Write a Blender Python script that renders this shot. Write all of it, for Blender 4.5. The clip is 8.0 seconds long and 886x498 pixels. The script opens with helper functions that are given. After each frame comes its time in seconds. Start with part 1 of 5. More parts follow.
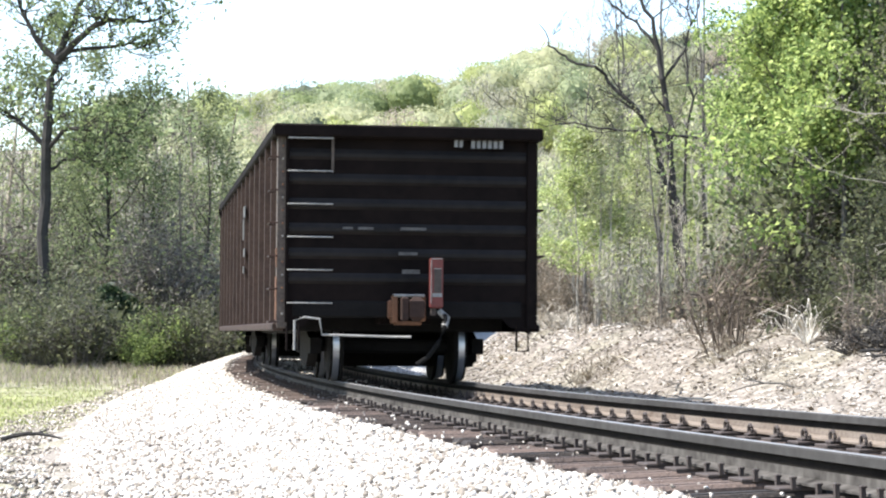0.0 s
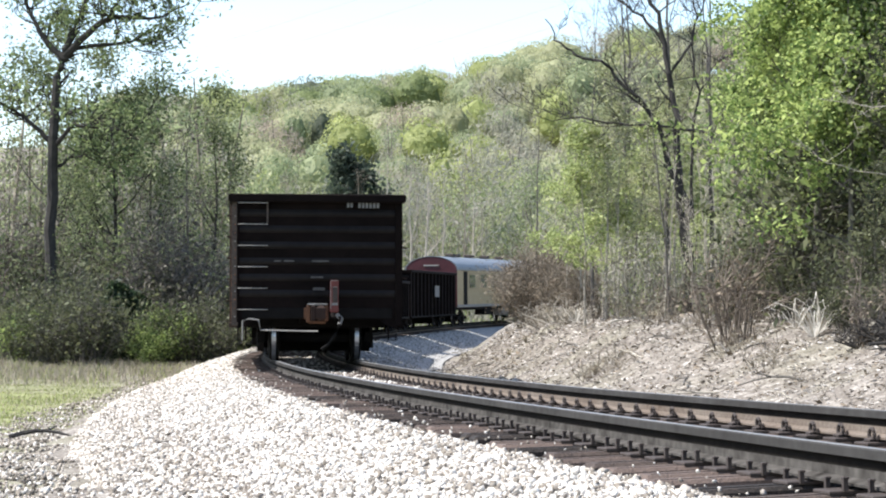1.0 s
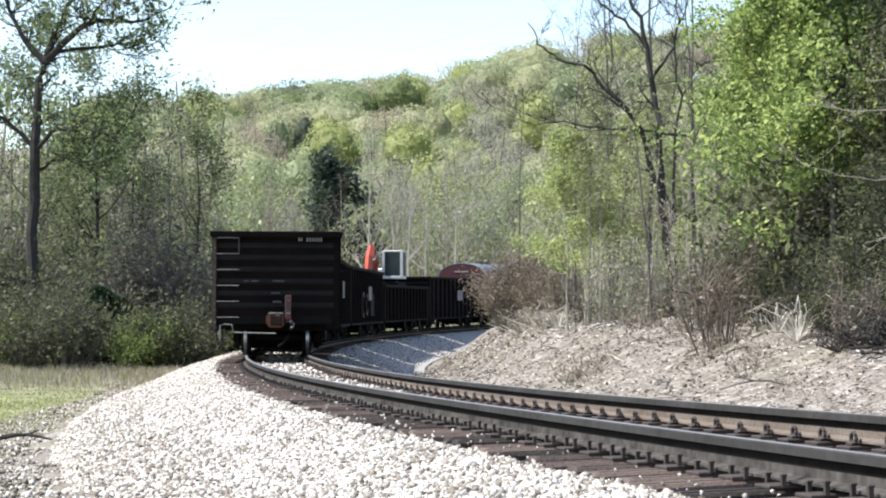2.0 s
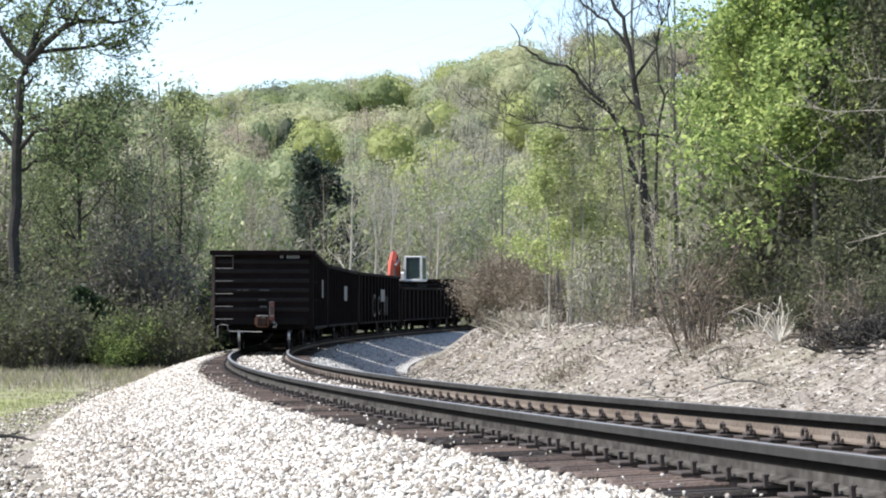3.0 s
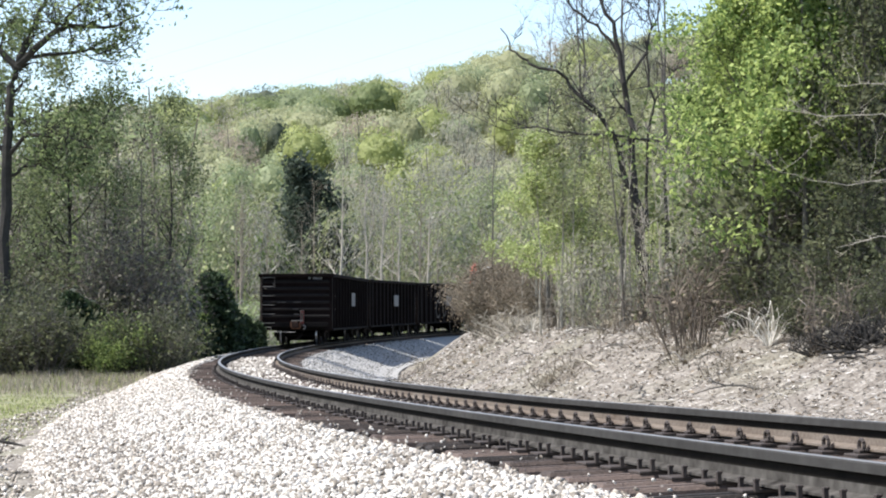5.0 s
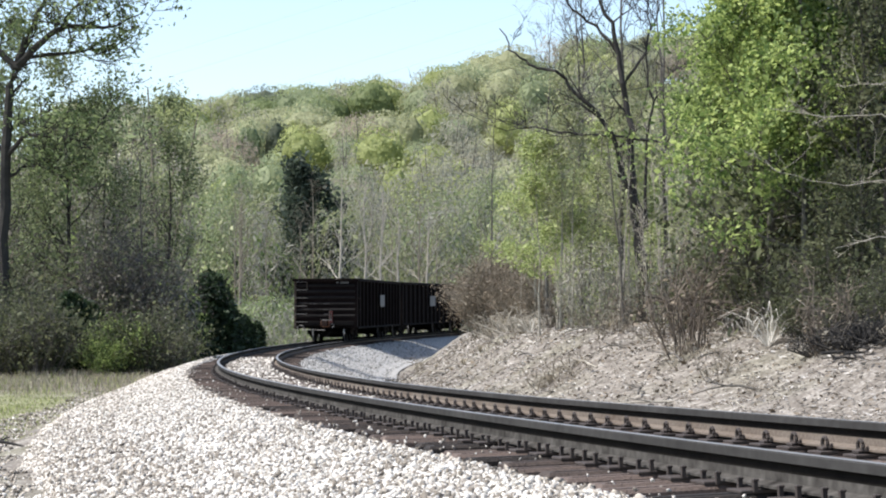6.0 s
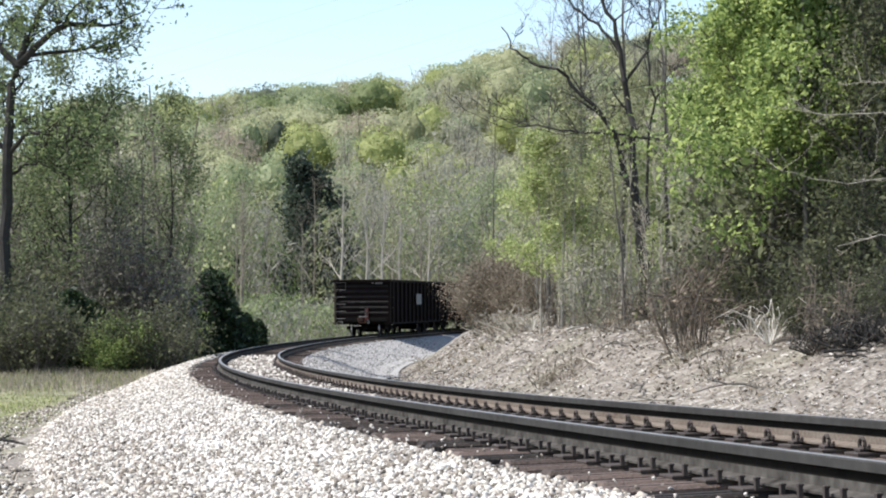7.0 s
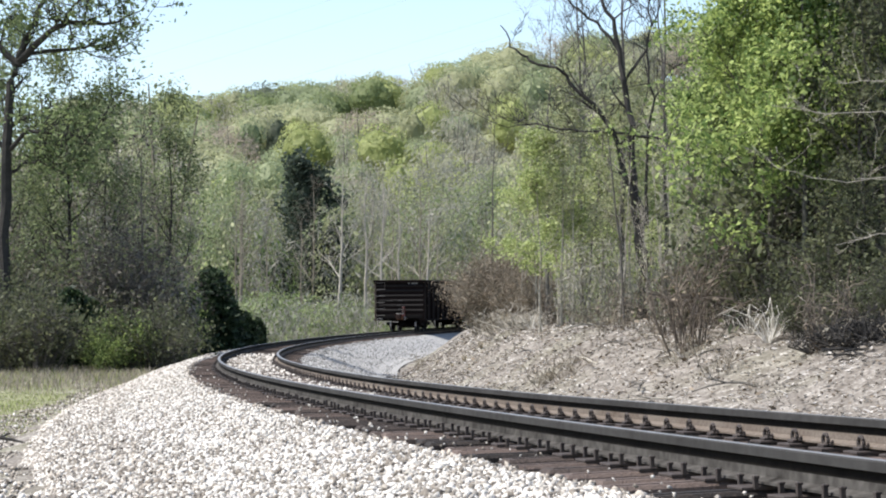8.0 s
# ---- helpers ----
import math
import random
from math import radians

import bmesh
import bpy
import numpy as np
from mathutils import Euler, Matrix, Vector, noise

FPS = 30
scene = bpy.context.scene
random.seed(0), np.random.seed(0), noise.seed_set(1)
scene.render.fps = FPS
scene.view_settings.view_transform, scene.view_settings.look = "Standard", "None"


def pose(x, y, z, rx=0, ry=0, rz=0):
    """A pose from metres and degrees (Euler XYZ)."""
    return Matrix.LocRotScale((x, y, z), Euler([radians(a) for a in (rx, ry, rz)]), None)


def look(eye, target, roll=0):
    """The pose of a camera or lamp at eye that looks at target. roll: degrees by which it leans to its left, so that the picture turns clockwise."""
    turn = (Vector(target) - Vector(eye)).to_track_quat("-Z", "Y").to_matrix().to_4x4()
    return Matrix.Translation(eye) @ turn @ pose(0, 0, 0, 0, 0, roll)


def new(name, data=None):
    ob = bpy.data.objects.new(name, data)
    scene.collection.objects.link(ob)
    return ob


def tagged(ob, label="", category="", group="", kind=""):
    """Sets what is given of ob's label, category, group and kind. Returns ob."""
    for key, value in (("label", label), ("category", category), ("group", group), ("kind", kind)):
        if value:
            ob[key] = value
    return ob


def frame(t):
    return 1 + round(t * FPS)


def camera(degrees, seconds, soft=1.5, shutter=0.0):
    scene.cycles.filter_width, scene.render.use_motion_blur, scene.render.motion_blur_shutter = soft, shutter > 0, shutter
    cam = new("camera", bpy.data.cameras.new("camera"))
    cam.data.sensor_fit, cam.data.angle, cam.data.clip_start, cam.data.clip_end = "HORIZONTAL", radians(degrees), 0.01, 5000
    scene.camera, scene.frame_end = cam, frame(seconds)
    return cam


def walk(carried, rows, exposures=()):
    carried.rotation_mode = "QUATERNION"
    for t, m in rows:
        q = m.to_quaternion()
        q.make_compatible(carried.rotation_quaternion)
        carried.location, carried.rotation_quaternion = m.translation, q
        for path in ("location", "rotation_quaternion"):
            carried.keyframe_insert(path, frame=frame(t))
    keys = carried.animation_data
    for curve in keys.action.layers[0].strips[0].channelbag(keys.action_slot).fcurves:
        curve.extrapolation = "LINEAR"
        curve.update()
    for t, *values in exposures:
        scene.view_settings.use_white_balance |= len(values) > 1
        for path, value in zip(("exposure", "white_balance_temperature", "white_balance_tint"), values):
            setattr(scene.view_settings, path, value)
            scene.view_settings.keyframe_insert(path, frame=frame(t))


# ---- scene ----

# ================= camera: a hand-held long lens that only pans =================
EYE = 1.0
cam = camera(24.2, 8.0, soft=2.0, shutter=0.3)
ROWS = [  # seconds, yaw, pitch, lean
    (0.0, 1.044, 2.616, 0.33), (0.1, 1.25, 2.58, 0.27), (0.2, 1.44, 2.545, 0.2), (0.3, 1.50, 2.49, 0.12),
    (0.4, 1.525, 2.475, 0.07), (0.5, 1.505, 2.458, 0.045), (0.6, 1.41, 2.46, 0.05), (0.7, 1.34, 2.465, 0.05),
    (0.8, 1.30, 2.47, 0.05), (1.0, 1.239, 2.483, 0.05), (1.5, 1.029, 2.558, 0.075), (3.0, 0.271, 2.609, 0.0),
    (3.5, 0.171, 2.614, 0.01), (4.0, 0.10, 2.633, 0.0), (4.5, 0.029, 2.726, -0.06), (6.0, -0.021, 2.749, -0.04),
    (6.5, 0.002, 2.748, -0.06), (7.0, 0.025, 2.696, -0.03), (7.5, 0.025, 2.679, -0.02), (8.0, 0.0, 2.656, 0.0),
]
walk(cam, [(t, pose(0, 0, EYE, 0, 0, yaw) @ pose(0, 0, 0, 90 + p) @ pose(0, 0, 0, 0, 0, lean))
           for t, yaw, p, lean in ROWS],
     exposures=[(0.0, 1.46), (0.5, 1.42), (1.0, 0.93), (1.5, 0.88), (3.0, 0.82), (4.5, 0.82), (6.0, 0.58), (8.0, 0.58)])

# ================= light: a high sun square on the left =================
SUN_AZ, SUN_EL = -97.0, 57.0      # degrees clockwise from +y, and above the horizon
world = bpy.data.worlds.new("sky")
scene.world = world
world.use_nodes = True
wn = world.node_tree.nodes
sky = wn.new("ShaderNodeTexSky")
sky.sky_type = "NISHITA"
sky.sun_disc = False
sky.sun_elevation, sky.sun_rotation = radians(SUN_EL), radians(SUN_AZ)
sky.air_density, sky.dust_density, sky.ozone_density = 1.0, 1.2, 0.5
wn["Background"].inputs["Strength"].default_value = 0.175
world.node_tree.links.new(sky.outputs[0], wn["Background"].inputs["Color"])
sun_data = bpy.data.lights.new("sun", "SUN")
sun_data.energy, sun_data.angle, sun_data.color = 5.0, radians(0.53), (1.0, 0.965, 0.92)
sun = new("sun", sun_data)
az, el = radians(SUN_AZ), radians(SUN_EL)
sun.matrix_world = look((40 * math.sin(az), 40 * math.cos(az), 60), (40 * math.sin(az) - math.sin(az) * math.cos(el), 40 * math.cos(az) - math.cos(az) * math.cos(el), 60 - math.sin(el)))

# ================= materials =================
def material(name, low, high, scale=8.0, rough=0.8, metal=0.0, bump=0.3, fine=0.0, spec=0.4, bump_scale=None, object_random=0.0, island=0.0, translucent=0.0):
    """Noise-mottled surface: two scales of colour change, bump, and optional change from piece to piece."""
    m = bpy.data.materials.new(name)
    m.use_nodes = True
    nt = m.node_tree
    n, l = nt.nodes, nt.links
    b = n["Principled BSDF"]
    b.inputs["Roughness"].default_value, b.inputs["Metallic"].default_value = rough, metal
    b.inputs["Specular IOR Level"].default_value = spec
    geo = n.new("ShaderNodeNewGeometry")
    tc = n.new("ShaderNodeTexCoord")
    big = n.new("ShaderNodeTexNoise")
    big.inputs["Scale"].default_value, big.inputs["Detail"].default_value = scale, 5.0
    l.new(tc.outputs["Object"], big.inputs["Vector"])
    small = n.new("ShaderNodeTexNoise")
    small.inputs["Scale"].default_value, small.inputs["Detail"].default_value = (bump_scale or scale * 7), 4.0
    l.new(tc.outputs["Object"], small.inputs["Vector"])
    add = n.new("ShaderNodeMath"); add.operation = "MULTIPLY_ADD"
    l.new(small.outputs["Fac"], add.inputs[0]); add.inputs[1].default_value = 0.5
    half = n.new("ShaderNodeMath"); half.operation = "MULTIPLY"; half.inputs[1].default_value = 0.5
    l.new(big.outputs["Fac"], half.inputs[0]); l.new(half.outputs[0], add.inputs[2])
    last = add
    if object_random or island:
        src = n.new("ShaderNodeObjectInfo").outputs["Random"] if object_random else geo.outputs["Random Per Island"]
        k = object_random or island
        mul = n.new("ShaderNodeMath"); mul.operation = "MULTIPLY_ADD"; mul.inputs[1].default_value = k; mul.inputs[2].default_value = -k / 2
        l.new(src, mul.inputs[0])
        s = n.new("ShaderNodeMath"); s.operation = "ADD"
        l.new(last.outputs[0], s.inputs[0]); l.new(mul.outputs[0], s.inputs[1])
        last = s
    ramp = n.new("ShaderNodeValToRGB")
    ramp.color_ramp.elements[0].position, ramp.color_ramp.elements[1].position = 0.28, 0.72
    ramp.color_ramp.elements[0].color, ramp.color_ramp.elements[1].color = (*low, 1), (*high, 1)
    l.new(last.outputs[0], ramp.inputs[0])
    l.new(ramp.outputs[0], b.inputs["Base Color"])
    if bump:
        bp = n.new("ShaderNodeBump"); bp.inputs["Strength"].default_value = bump; bp.inputs["Distance"].default_value = 0.02
        l.new(small.outputs["Fac"], bp.inputs["Height"]); l.new(bp.outputs[0], b.inputs["Normal"])
    if translucent:
        tr = n.new("ShaderNodeBsdfTranslucent")
        l.new(ramp.outputs[0], tr.inputs["Color"])
        mix = n.new("ShaderNodeMixShader"); mix.inputs[0].default_value = translucent
        l.new(b.outputs[0], mix.inputs[1]); l.new(tr.outputs[0], mix.inputs[2])
        l.new(mix.outputs[0], n["Material Output"].inputs["Surface"])
    return m


BALLAST = material("ballast", (0.36, 0.34, 0.315), (0.62, 0.60, 0.57), 6, 0.95, bump=0.8, bump_scale=30)
STONE = material("limestone", (0.17, 0.148, 0.122), (0.61, 0.575, 0.52), 10, 0.9, bump=0.3, island=0.85)
DIRTSTONE = material("dirty stones", (0.09, 0.075, 0.06), (0.40, 0.355, 0.30), 10, 0.9, bump=0.3, island=0.7)
GREYSTONE = material("dusty grey ballast stones", (0.13, 0.127, 0.122), (0.46, 0.45, 0.43), 10, 0.9, bump=0.3, island=0.6)
GREYBED = material("dusty grey ballast", (0.16, 0.155, 0.147), (0.40, 0.39, 0.37), 6, 0.95, bump=0.8, bump_scale=30)
TIE = material("weathered tie", (0.012, 0.009, 0.007), (0.105, 0.076, 0.062), 4, 0.9, bump=0.6, bump_scale=60, object_random=0.5)
RAIL = material("rail steel", (0.008, 0.007, 0.006), (0.105, 0.098, 0.09), 3.0, 0.95, 0.0, bump=0.2, bump_scale=14, spec=0.05)
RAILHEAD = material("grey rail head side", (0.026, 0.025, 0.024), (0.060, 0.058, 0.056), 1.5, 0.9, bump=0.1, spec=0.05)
# Near-black colour that paints in the shadow cast by the rail head.
RAILSHADE = material("upper rail web with head shadow", (0.003, 0.0027, 0.0025), (0.014, 0.012, 0.010), 2.5, 0.9, bump=0.1, spec=0.05)
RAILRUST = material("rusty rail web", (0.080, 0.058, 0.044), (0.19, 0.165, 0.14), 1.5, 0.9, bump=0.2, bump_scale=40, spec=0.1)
RAILTOP = material("worn rail head", (0.13, 0.128, 0.125), (0.24, 0.235, 0.23), 2, 0.5, 0.3, bump=0.0)
IRON = material("dark iron", (0.02, 0.016, 0.014), (0.06, 0.045, 0.038), 20, 0.75)
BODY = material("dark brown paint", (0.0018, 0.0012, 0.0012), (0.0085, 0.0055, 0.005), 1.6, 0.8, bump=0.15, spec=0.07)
# Rib paint lightened and made glossier to bring out sun glints.
RIBGLINT = material("dark paint on pressed ribs, raised for glint", (0.0015, 0.001, 0.001), (0.012, 0.0095, 0.0085), 1.1, 0.6, bump=0.1, spec=0.16)
BODYSIDE = material("rust-brown paint", (0.010, 0.006, 0.005), (0.040, 0.022, 0.017), 1.6, 0.7, bump=0.15, spec=0.15)
RUST = material("rust", (0.06, 0.026, 0.014), (0.17, 0.08, 0.042), 9, 0.85)
PALE = material("worn pale paint", (0.07, 0.068, 0.064), (0.30, 0.29, 0.275), 12, 0.6)
POST = material("weathered rusty grey post", (0.018, 0.012, 0.010), (0.085, 0.066, 0.054), 9, 0.8, bump=0.5, bump_scale=24)
# Brown lifted for the sun on the left side; painted into posts and sill.
POSTLIT = material("brown posts, lightened for side sun", (0.017, 0.010, 0.008), (0.045, 0.028, 0.022), 3, 0.7, bump=0.1, spec=0.15)
FADED = material("faded stencil paint", (0.012, 0.011, 0.011), (0.085, 0.082, 0.08), 9, 0.6, bump=0)
STENCIL = material("white stencil paint", (0.08, 0.08, 0.08), (0.22, 0.22, 0.215), 20, 0.7, bump=0)
RED = material("red marker paint", (0.06, 0.010, 0.008), (0.135, 0.024, 0.018), 12, 0.5, bump=0.05)
BLACK = material("black steel", (0.003, 0.003, 0.003), (0.009, 0.008, 0.008), 5, 0.85, spec=0.1)
WHEEL = material("worn wheel tread", (0.3, 0.31, 0.33), (0.5, 0.51, 0.54), 6, 0.3, 0.9, bump=0)
TAN = material("tan coach paint", (0.24, 0.185, 0.095), (0.34, 0.275, 0.16), 2, 0.55, bump=0.05)
MAROON = material("maroon coach paint", (0.030, 0.006, 0.009), (0.07, 0.013, 0.018), 2, 0.5, bump=0.05)
SILVER = material("silver roof", (0.10, 0.115, 0.13), (0.19, 0.21, 0.235), 3, 0.5, 0.2, bump=0.05)
ORANGE = material("orange-red machine paint", (0.30, 0.045, 0.02), (0.48, 0.09, 0.04), 4, 0.45, bump=0.05)
WHITE = material("white machine paint", (0.4, 0.4, 0.4), (0.6, 0.6, 0.6), 4, 0.45, bump=0.05)
GLASS = material("dark cab glass", (0.012, 0.024, 0.027), (0.03, 0.05, 0.054), 3, 0.05, bump=0, spec=0.6)
BARK = material("grey-brown bark", (0.045, 0.041, 0.036), (0.15, 0.137, 0.12), 5, 0.95, bump=0.7, bump_scale=30)
BARKDARK = material("dark bark", (0.014, 0.013, 0.012), (0.05, 0.045, 0.04), 5, 0.95, bump=0.7, bump_scale=30)
BARKPALE = material("pale bark", (0.19, 0.17, 0.14), (0.45, 0.41, 0.34), 3, 0.9, bump=0.3)
TWIG = material("grey twigs", (0.115, 0.098, 0.075), (0.27, 0.235, 0.18), 3, 0.95, bump=0, island=0.5)
STRAW = material("dry grass straw", (0.24, 0.205, 0.145), (0.50, 0.445, 0.35), 4, 0.9, bump=0, island=0.5, translucent=0.25)


def leaf(name, low, high, tr=0.45, island=0.8):
    return material(name, low, high, 0.6, 0.58, bump=0, island=island, translucent=tr, spec=0.25)


LEAF = leaf("fresh leaves", (0.125, 0.19, 0.055), (0.43, 0.51, 0.175), 0.5, 0.95)
LEAFFRESH = leaf("mid green leaves", (0.085, 0.13, 0.04), (0.29, 0.36, 0.12), 0.5)
# Greens darkened to put the shade of hollows and tree cover into them.
LEAFSHADE = leaf("deep green leaves, shade tinted in", (0.042, 0.05, 0.026), (0.14, 0.15, 0.078))
LEAFDULL = leaf("dull green leaves", (0.09, 0.125, 0.05), (0.25, 0.31, 0.135), 0.5)
LEAFDARK = leaf("dark evergreen leaves", (0.012, 0.024, 0.010), (0.045, 0.075, 0.03), 0.2)
LEAFOLIVE = leaf("olive leaves", (0.20, 0.22, 0.11), (0.41, 0.425, 0.24))
LEAFGOLD = leaf("yellow-green leaves", (0.23, 0.28, 0.10), (0.46, 0.51, 0.22))
LEAFGREY = leaf("grey buds", (0.17, 0.16, 0.125), (0.31, 0.295, 0.24), 0.3)
LEAFPINK = leaf("pinkish buds", (0.17, 0.12, 0.12), (0.30, 0.23, 0.22), 0.3)
# Distance haze is put into the colours: paler than the near leaves.
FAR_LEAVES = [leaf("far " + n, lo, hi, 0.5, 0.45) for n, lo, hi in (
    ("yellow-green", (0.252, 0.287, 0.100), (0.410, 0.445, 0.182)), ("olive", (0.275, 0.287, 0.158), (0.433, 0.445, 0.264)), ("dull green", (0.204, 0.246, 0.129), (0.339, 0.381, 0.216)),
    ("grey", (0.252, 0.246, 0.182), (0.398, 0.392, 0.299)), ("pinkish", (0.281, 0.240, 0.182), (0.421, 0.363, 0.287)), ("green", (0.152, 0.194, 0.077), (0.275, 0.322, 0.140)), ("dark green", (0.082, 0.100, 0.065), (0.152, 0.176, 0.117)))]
# The far leaf tones again, as darker, shaded copies for the low woods.
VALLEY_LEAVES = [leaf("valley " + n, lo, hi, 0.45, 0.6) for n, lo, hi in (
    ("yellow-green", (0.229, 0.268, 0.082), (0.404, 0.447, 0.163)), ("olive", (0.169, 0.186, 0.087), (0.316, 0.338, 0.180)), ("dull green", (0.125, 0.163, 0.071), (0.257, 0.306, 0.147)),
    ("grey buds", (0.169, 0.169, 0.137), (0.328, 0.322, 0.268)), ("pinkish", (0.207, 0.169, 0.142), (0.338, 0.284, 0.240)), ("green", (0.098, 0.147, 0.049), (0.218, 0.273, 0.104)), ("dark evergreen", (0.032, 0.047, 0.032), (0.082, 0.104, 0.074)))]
LEAFSAGE = leaf("grey-green young leaves", (0.085, 0.11, 0.05), (0.22, 0.255, 0.125), 0.5)
LEAFBROWN = leaf("dry brown leaves", (0.10, 0.08, 0.056), (0.25, 0.20, 0.145), 0.2)
LEAFDUSK = leaf("dusky brown leaves and buds", (0.065, 0.056, 0.045), (0.20, 0.18, 0.14), 0.3)
DRYLEAF = leaf("bleached fallen leaves", (0.10, 0.088, 0.073), (0.50, 0.465, 0.42), 0.15)
REDSTEM = material("reddish stems", (0.070, 0.056, 0.044), (0.175, 0.142, 0.112), 3, 0.9, bump=0, island=0.4)
WEATHERED = material("bleached reed", (0.36, 0.34, 0.30), (0.62, 0.59, 0.53), 5, 0.85, bump=0, island=0.3, translucent=0.15)
GRASS = leaf("grass", (0.15, 0.185, 0.055), (0.36, 0.385, 0.15))
STRAWGREY = material("weathered dry grass", (0.16, 0.135, 0.105), (0.36, 0.315, 0.255), 4, 0.9, bump=0, island=0.6, translucent=0.2)

# ================= mesh tools =================
class Pile:
    """Collects vertices and faces, then becomes one mesh."""
    def __init__(self):
        self.v, self.f, self.mi, self.n = [], [], [], 0

    def add(self, verts, faces, mi=0):
        self.v.extend([tuple(p) for p in verts])
        self.f.extend([tuple(i + self.n for i in q) for q in faces])
        self.mi.extend([mi] * len(faces))
        self.n += len(verts)

    def box(self, c, size, bevel=0.0, m=None, mi=0):
        x, y, z = (s / 2 for s in size)
        b = min(bevel, x * 0.9, y * 0.9, z * 0.9)
        if not b:
            vs = [(sx * x, sy * y, sz * z) for sz in (-1, 1) for sx, sy in ((-1, -1), (1, -1), (1, 1), (-1, 1))]
            fs = [(3, 2, 1, 0), (4, 5, 6, 7), (0, 1, 5, 4), (1, 2, 6, 5), (2, 3, 7, 6), (3, 0, 4, 7)]
        else:
            ring = [(-1, -1), (1, -1), (1, 1), (-1, 1)]
            vs, fs = [], []
            for lz, k in ((-z, b), (-z + b, 0), (z - b, 0), (z, b)):
                vs += [(sx * (x - k), sy * (y - k), lz) for sx, sy in ring]
            fs = [(3, 2, 1, 0), (12, 13, 14, 15)]
            for r in range(3):
                fs += [(r * 4 + i, r * 4 + (i + 1) % 4, r * 4 + 4 + (i + 1) % 4, r * 4 + 4 + i) for i in range(4)]
        vs = [Vector(v) for v in vs]
        if m is not None:
            vs = [m @ v for v in vs]
        self.add([(v[0] + c[0], v[1] + c[1], v[2] + c[2]) for v in vs], fs, mi)
        return self

    def tube(self, pts, radii, sides=6, mi=0, cap=True):
        pts = [Vector(p) for p in pts]
        if isinstance(radii, (int, float)):
            radii = [radii] * len(pts)
        vs, fs = [], []
        for i, p in enumerate(pts):
            d = (pts[min(i + 1, len(pts) - 1)] - pts[max(i - 1, 0)]).normalized()
            a = d.cross(Vector((0, 0, 1)) if abs(d.z) < 0.9 else Vector((1, 0, 0))).normalized()
            b = d.cross(a)
            vs += [p + (a * math.cos(q) + b * math.sin(q)) * radii[i] for q in (2 * math.pi * j / sides for j in range(sides))]
        for i in range(len(pts) - 1):
            fs += [(i * sides + j, i * sides + (j + 1) % sides, (i + 1) * sides + (j + 1) % sides, (i + 1) * sides + j) for j in range(sides)]
        if cap:
            fs += [tuple(range(sides - 1, -1, -1)), tuple((len(pts) - 1) * sides + j for j in range(sides))]
        self.add(vs, fs, mi)
        return self

    def prism(self, poly, y0, y1, mi=0):
        """A polygon in x and z, drawn out along y."""
        n = len(poly)
        vs = [(x, y0, z) for x, z in poly] + [(x, y1, z) for x, z in poly]
        fs = [tuple(range(n)), tuple(range(2 * n - 1, n - 1, -1))] + [(i, n + i, n + (i + 1) % n, (i + 1) % n) for i in range(n)]
        self.add(vs, fs, mi)
        return self

    def mesh(self, name, *mats, smooth=False):
        me = bpy.data.meshes.new(name)
        me.from_pydata(self.v, [], self.f)
        for m in mats:
            me.materials.append(m)
        if len(mats) > 1:
            me.polygons.foreach_set("material_index", self.mi)
        if smooth:
            me.polygons.foreach_set("use_smooth", [True] * len(self.f))
        me.update()
        return me


def part(name, pile, mat, parent, label="", smooth=False):
    mats = mat if isinstance(mat, (list, tuple)) else (mat,)
    ob = new(name, pile.mesh(name, *mats, smooth=smooth))
    ob.parent = parent
    return tagged(ob, label)


def quads(name, centre, normal, size, mats, long=1.0, up=None, mi=None):
    """Many small four-sided leaves: arrays of centres, normals and half sizes."""
    n = len(centre)
    rng = np.random.default_rng(n)
    nrm = normal / (np.linalg.norm(normal, axis=1, keepdims=True) + 1e-9)
    ref = rng.normal(size=(n, 3)) if up is None else up
    a = np.cross(nrm, ref); a /= np.linalg.norm(a, axis=1, keepdims=True) + 1e-9
    b = np.cross(nrm, a)
    s = size[:, None]
    v = np.stack([centre - b * s * long, centre + a * s * 0.62 - b * s * long * 0.1, centre + b * s * long, centre - a * s * 0.62 - b * s * long * 0.1], axis=1).reshape(-1, 3)
    me = bpy.data.meshes.new(name)
    me.vertices.add(4 * n); me.loops.add(4 * n); me.polygons.add(n)
    me.vertices.foreach_set("co", v.astype(np.float32).ravel())
    me.loops.foreach_set("vertex_index", np.arange(4 * n, dtype=np.int32))
    me.polygons.foreach_set("loop_start", np.arange(0, 4 * n, 4, dtype=np.int32))
    for m in mats if isinstance(mats, (list, tuple)) else (mats,):
        me.materials.append(m)
    if mi is not None:
        me.polygons.foreach_set("material_index", np.asarray(mi, dtype=np.int32))
    me.update(calc_edges=True)
    return me

# ================= the line: a long right-hand curve on a slight sag =================
X0, Y0, HEAD0 = 2.376, 9.719, 0.2421
GAUGE = 1.505
RAIL_Z = EYE - 0.485
LS = np.linspace(-60, 260, 3201)
_c = np.clip(LS, -10, 115)
_k = -0.003545 + 0.00001783 * _c - 3.06e-7 * _c * _c
_k = np.where(LS > 115, _k * np.clip(1 - (LS - 115) / 80, 0, 1), _k)


def _sum(a):
    c = np.concatenate([[0], np.cumsum((a[1:] + a[:-1]) / 2 * np.diff(LS))])
    return c - c[600]


LH = HEAD0 + _sum(_k)
LX, LY = X0 + _sum(-np.sin(LH)), Y0 + _sum(np.cos(LH))
LZ = RAIL_Z + 0.00010182 * np.maximum(np.minimum(LS, 150), 0) ** 2


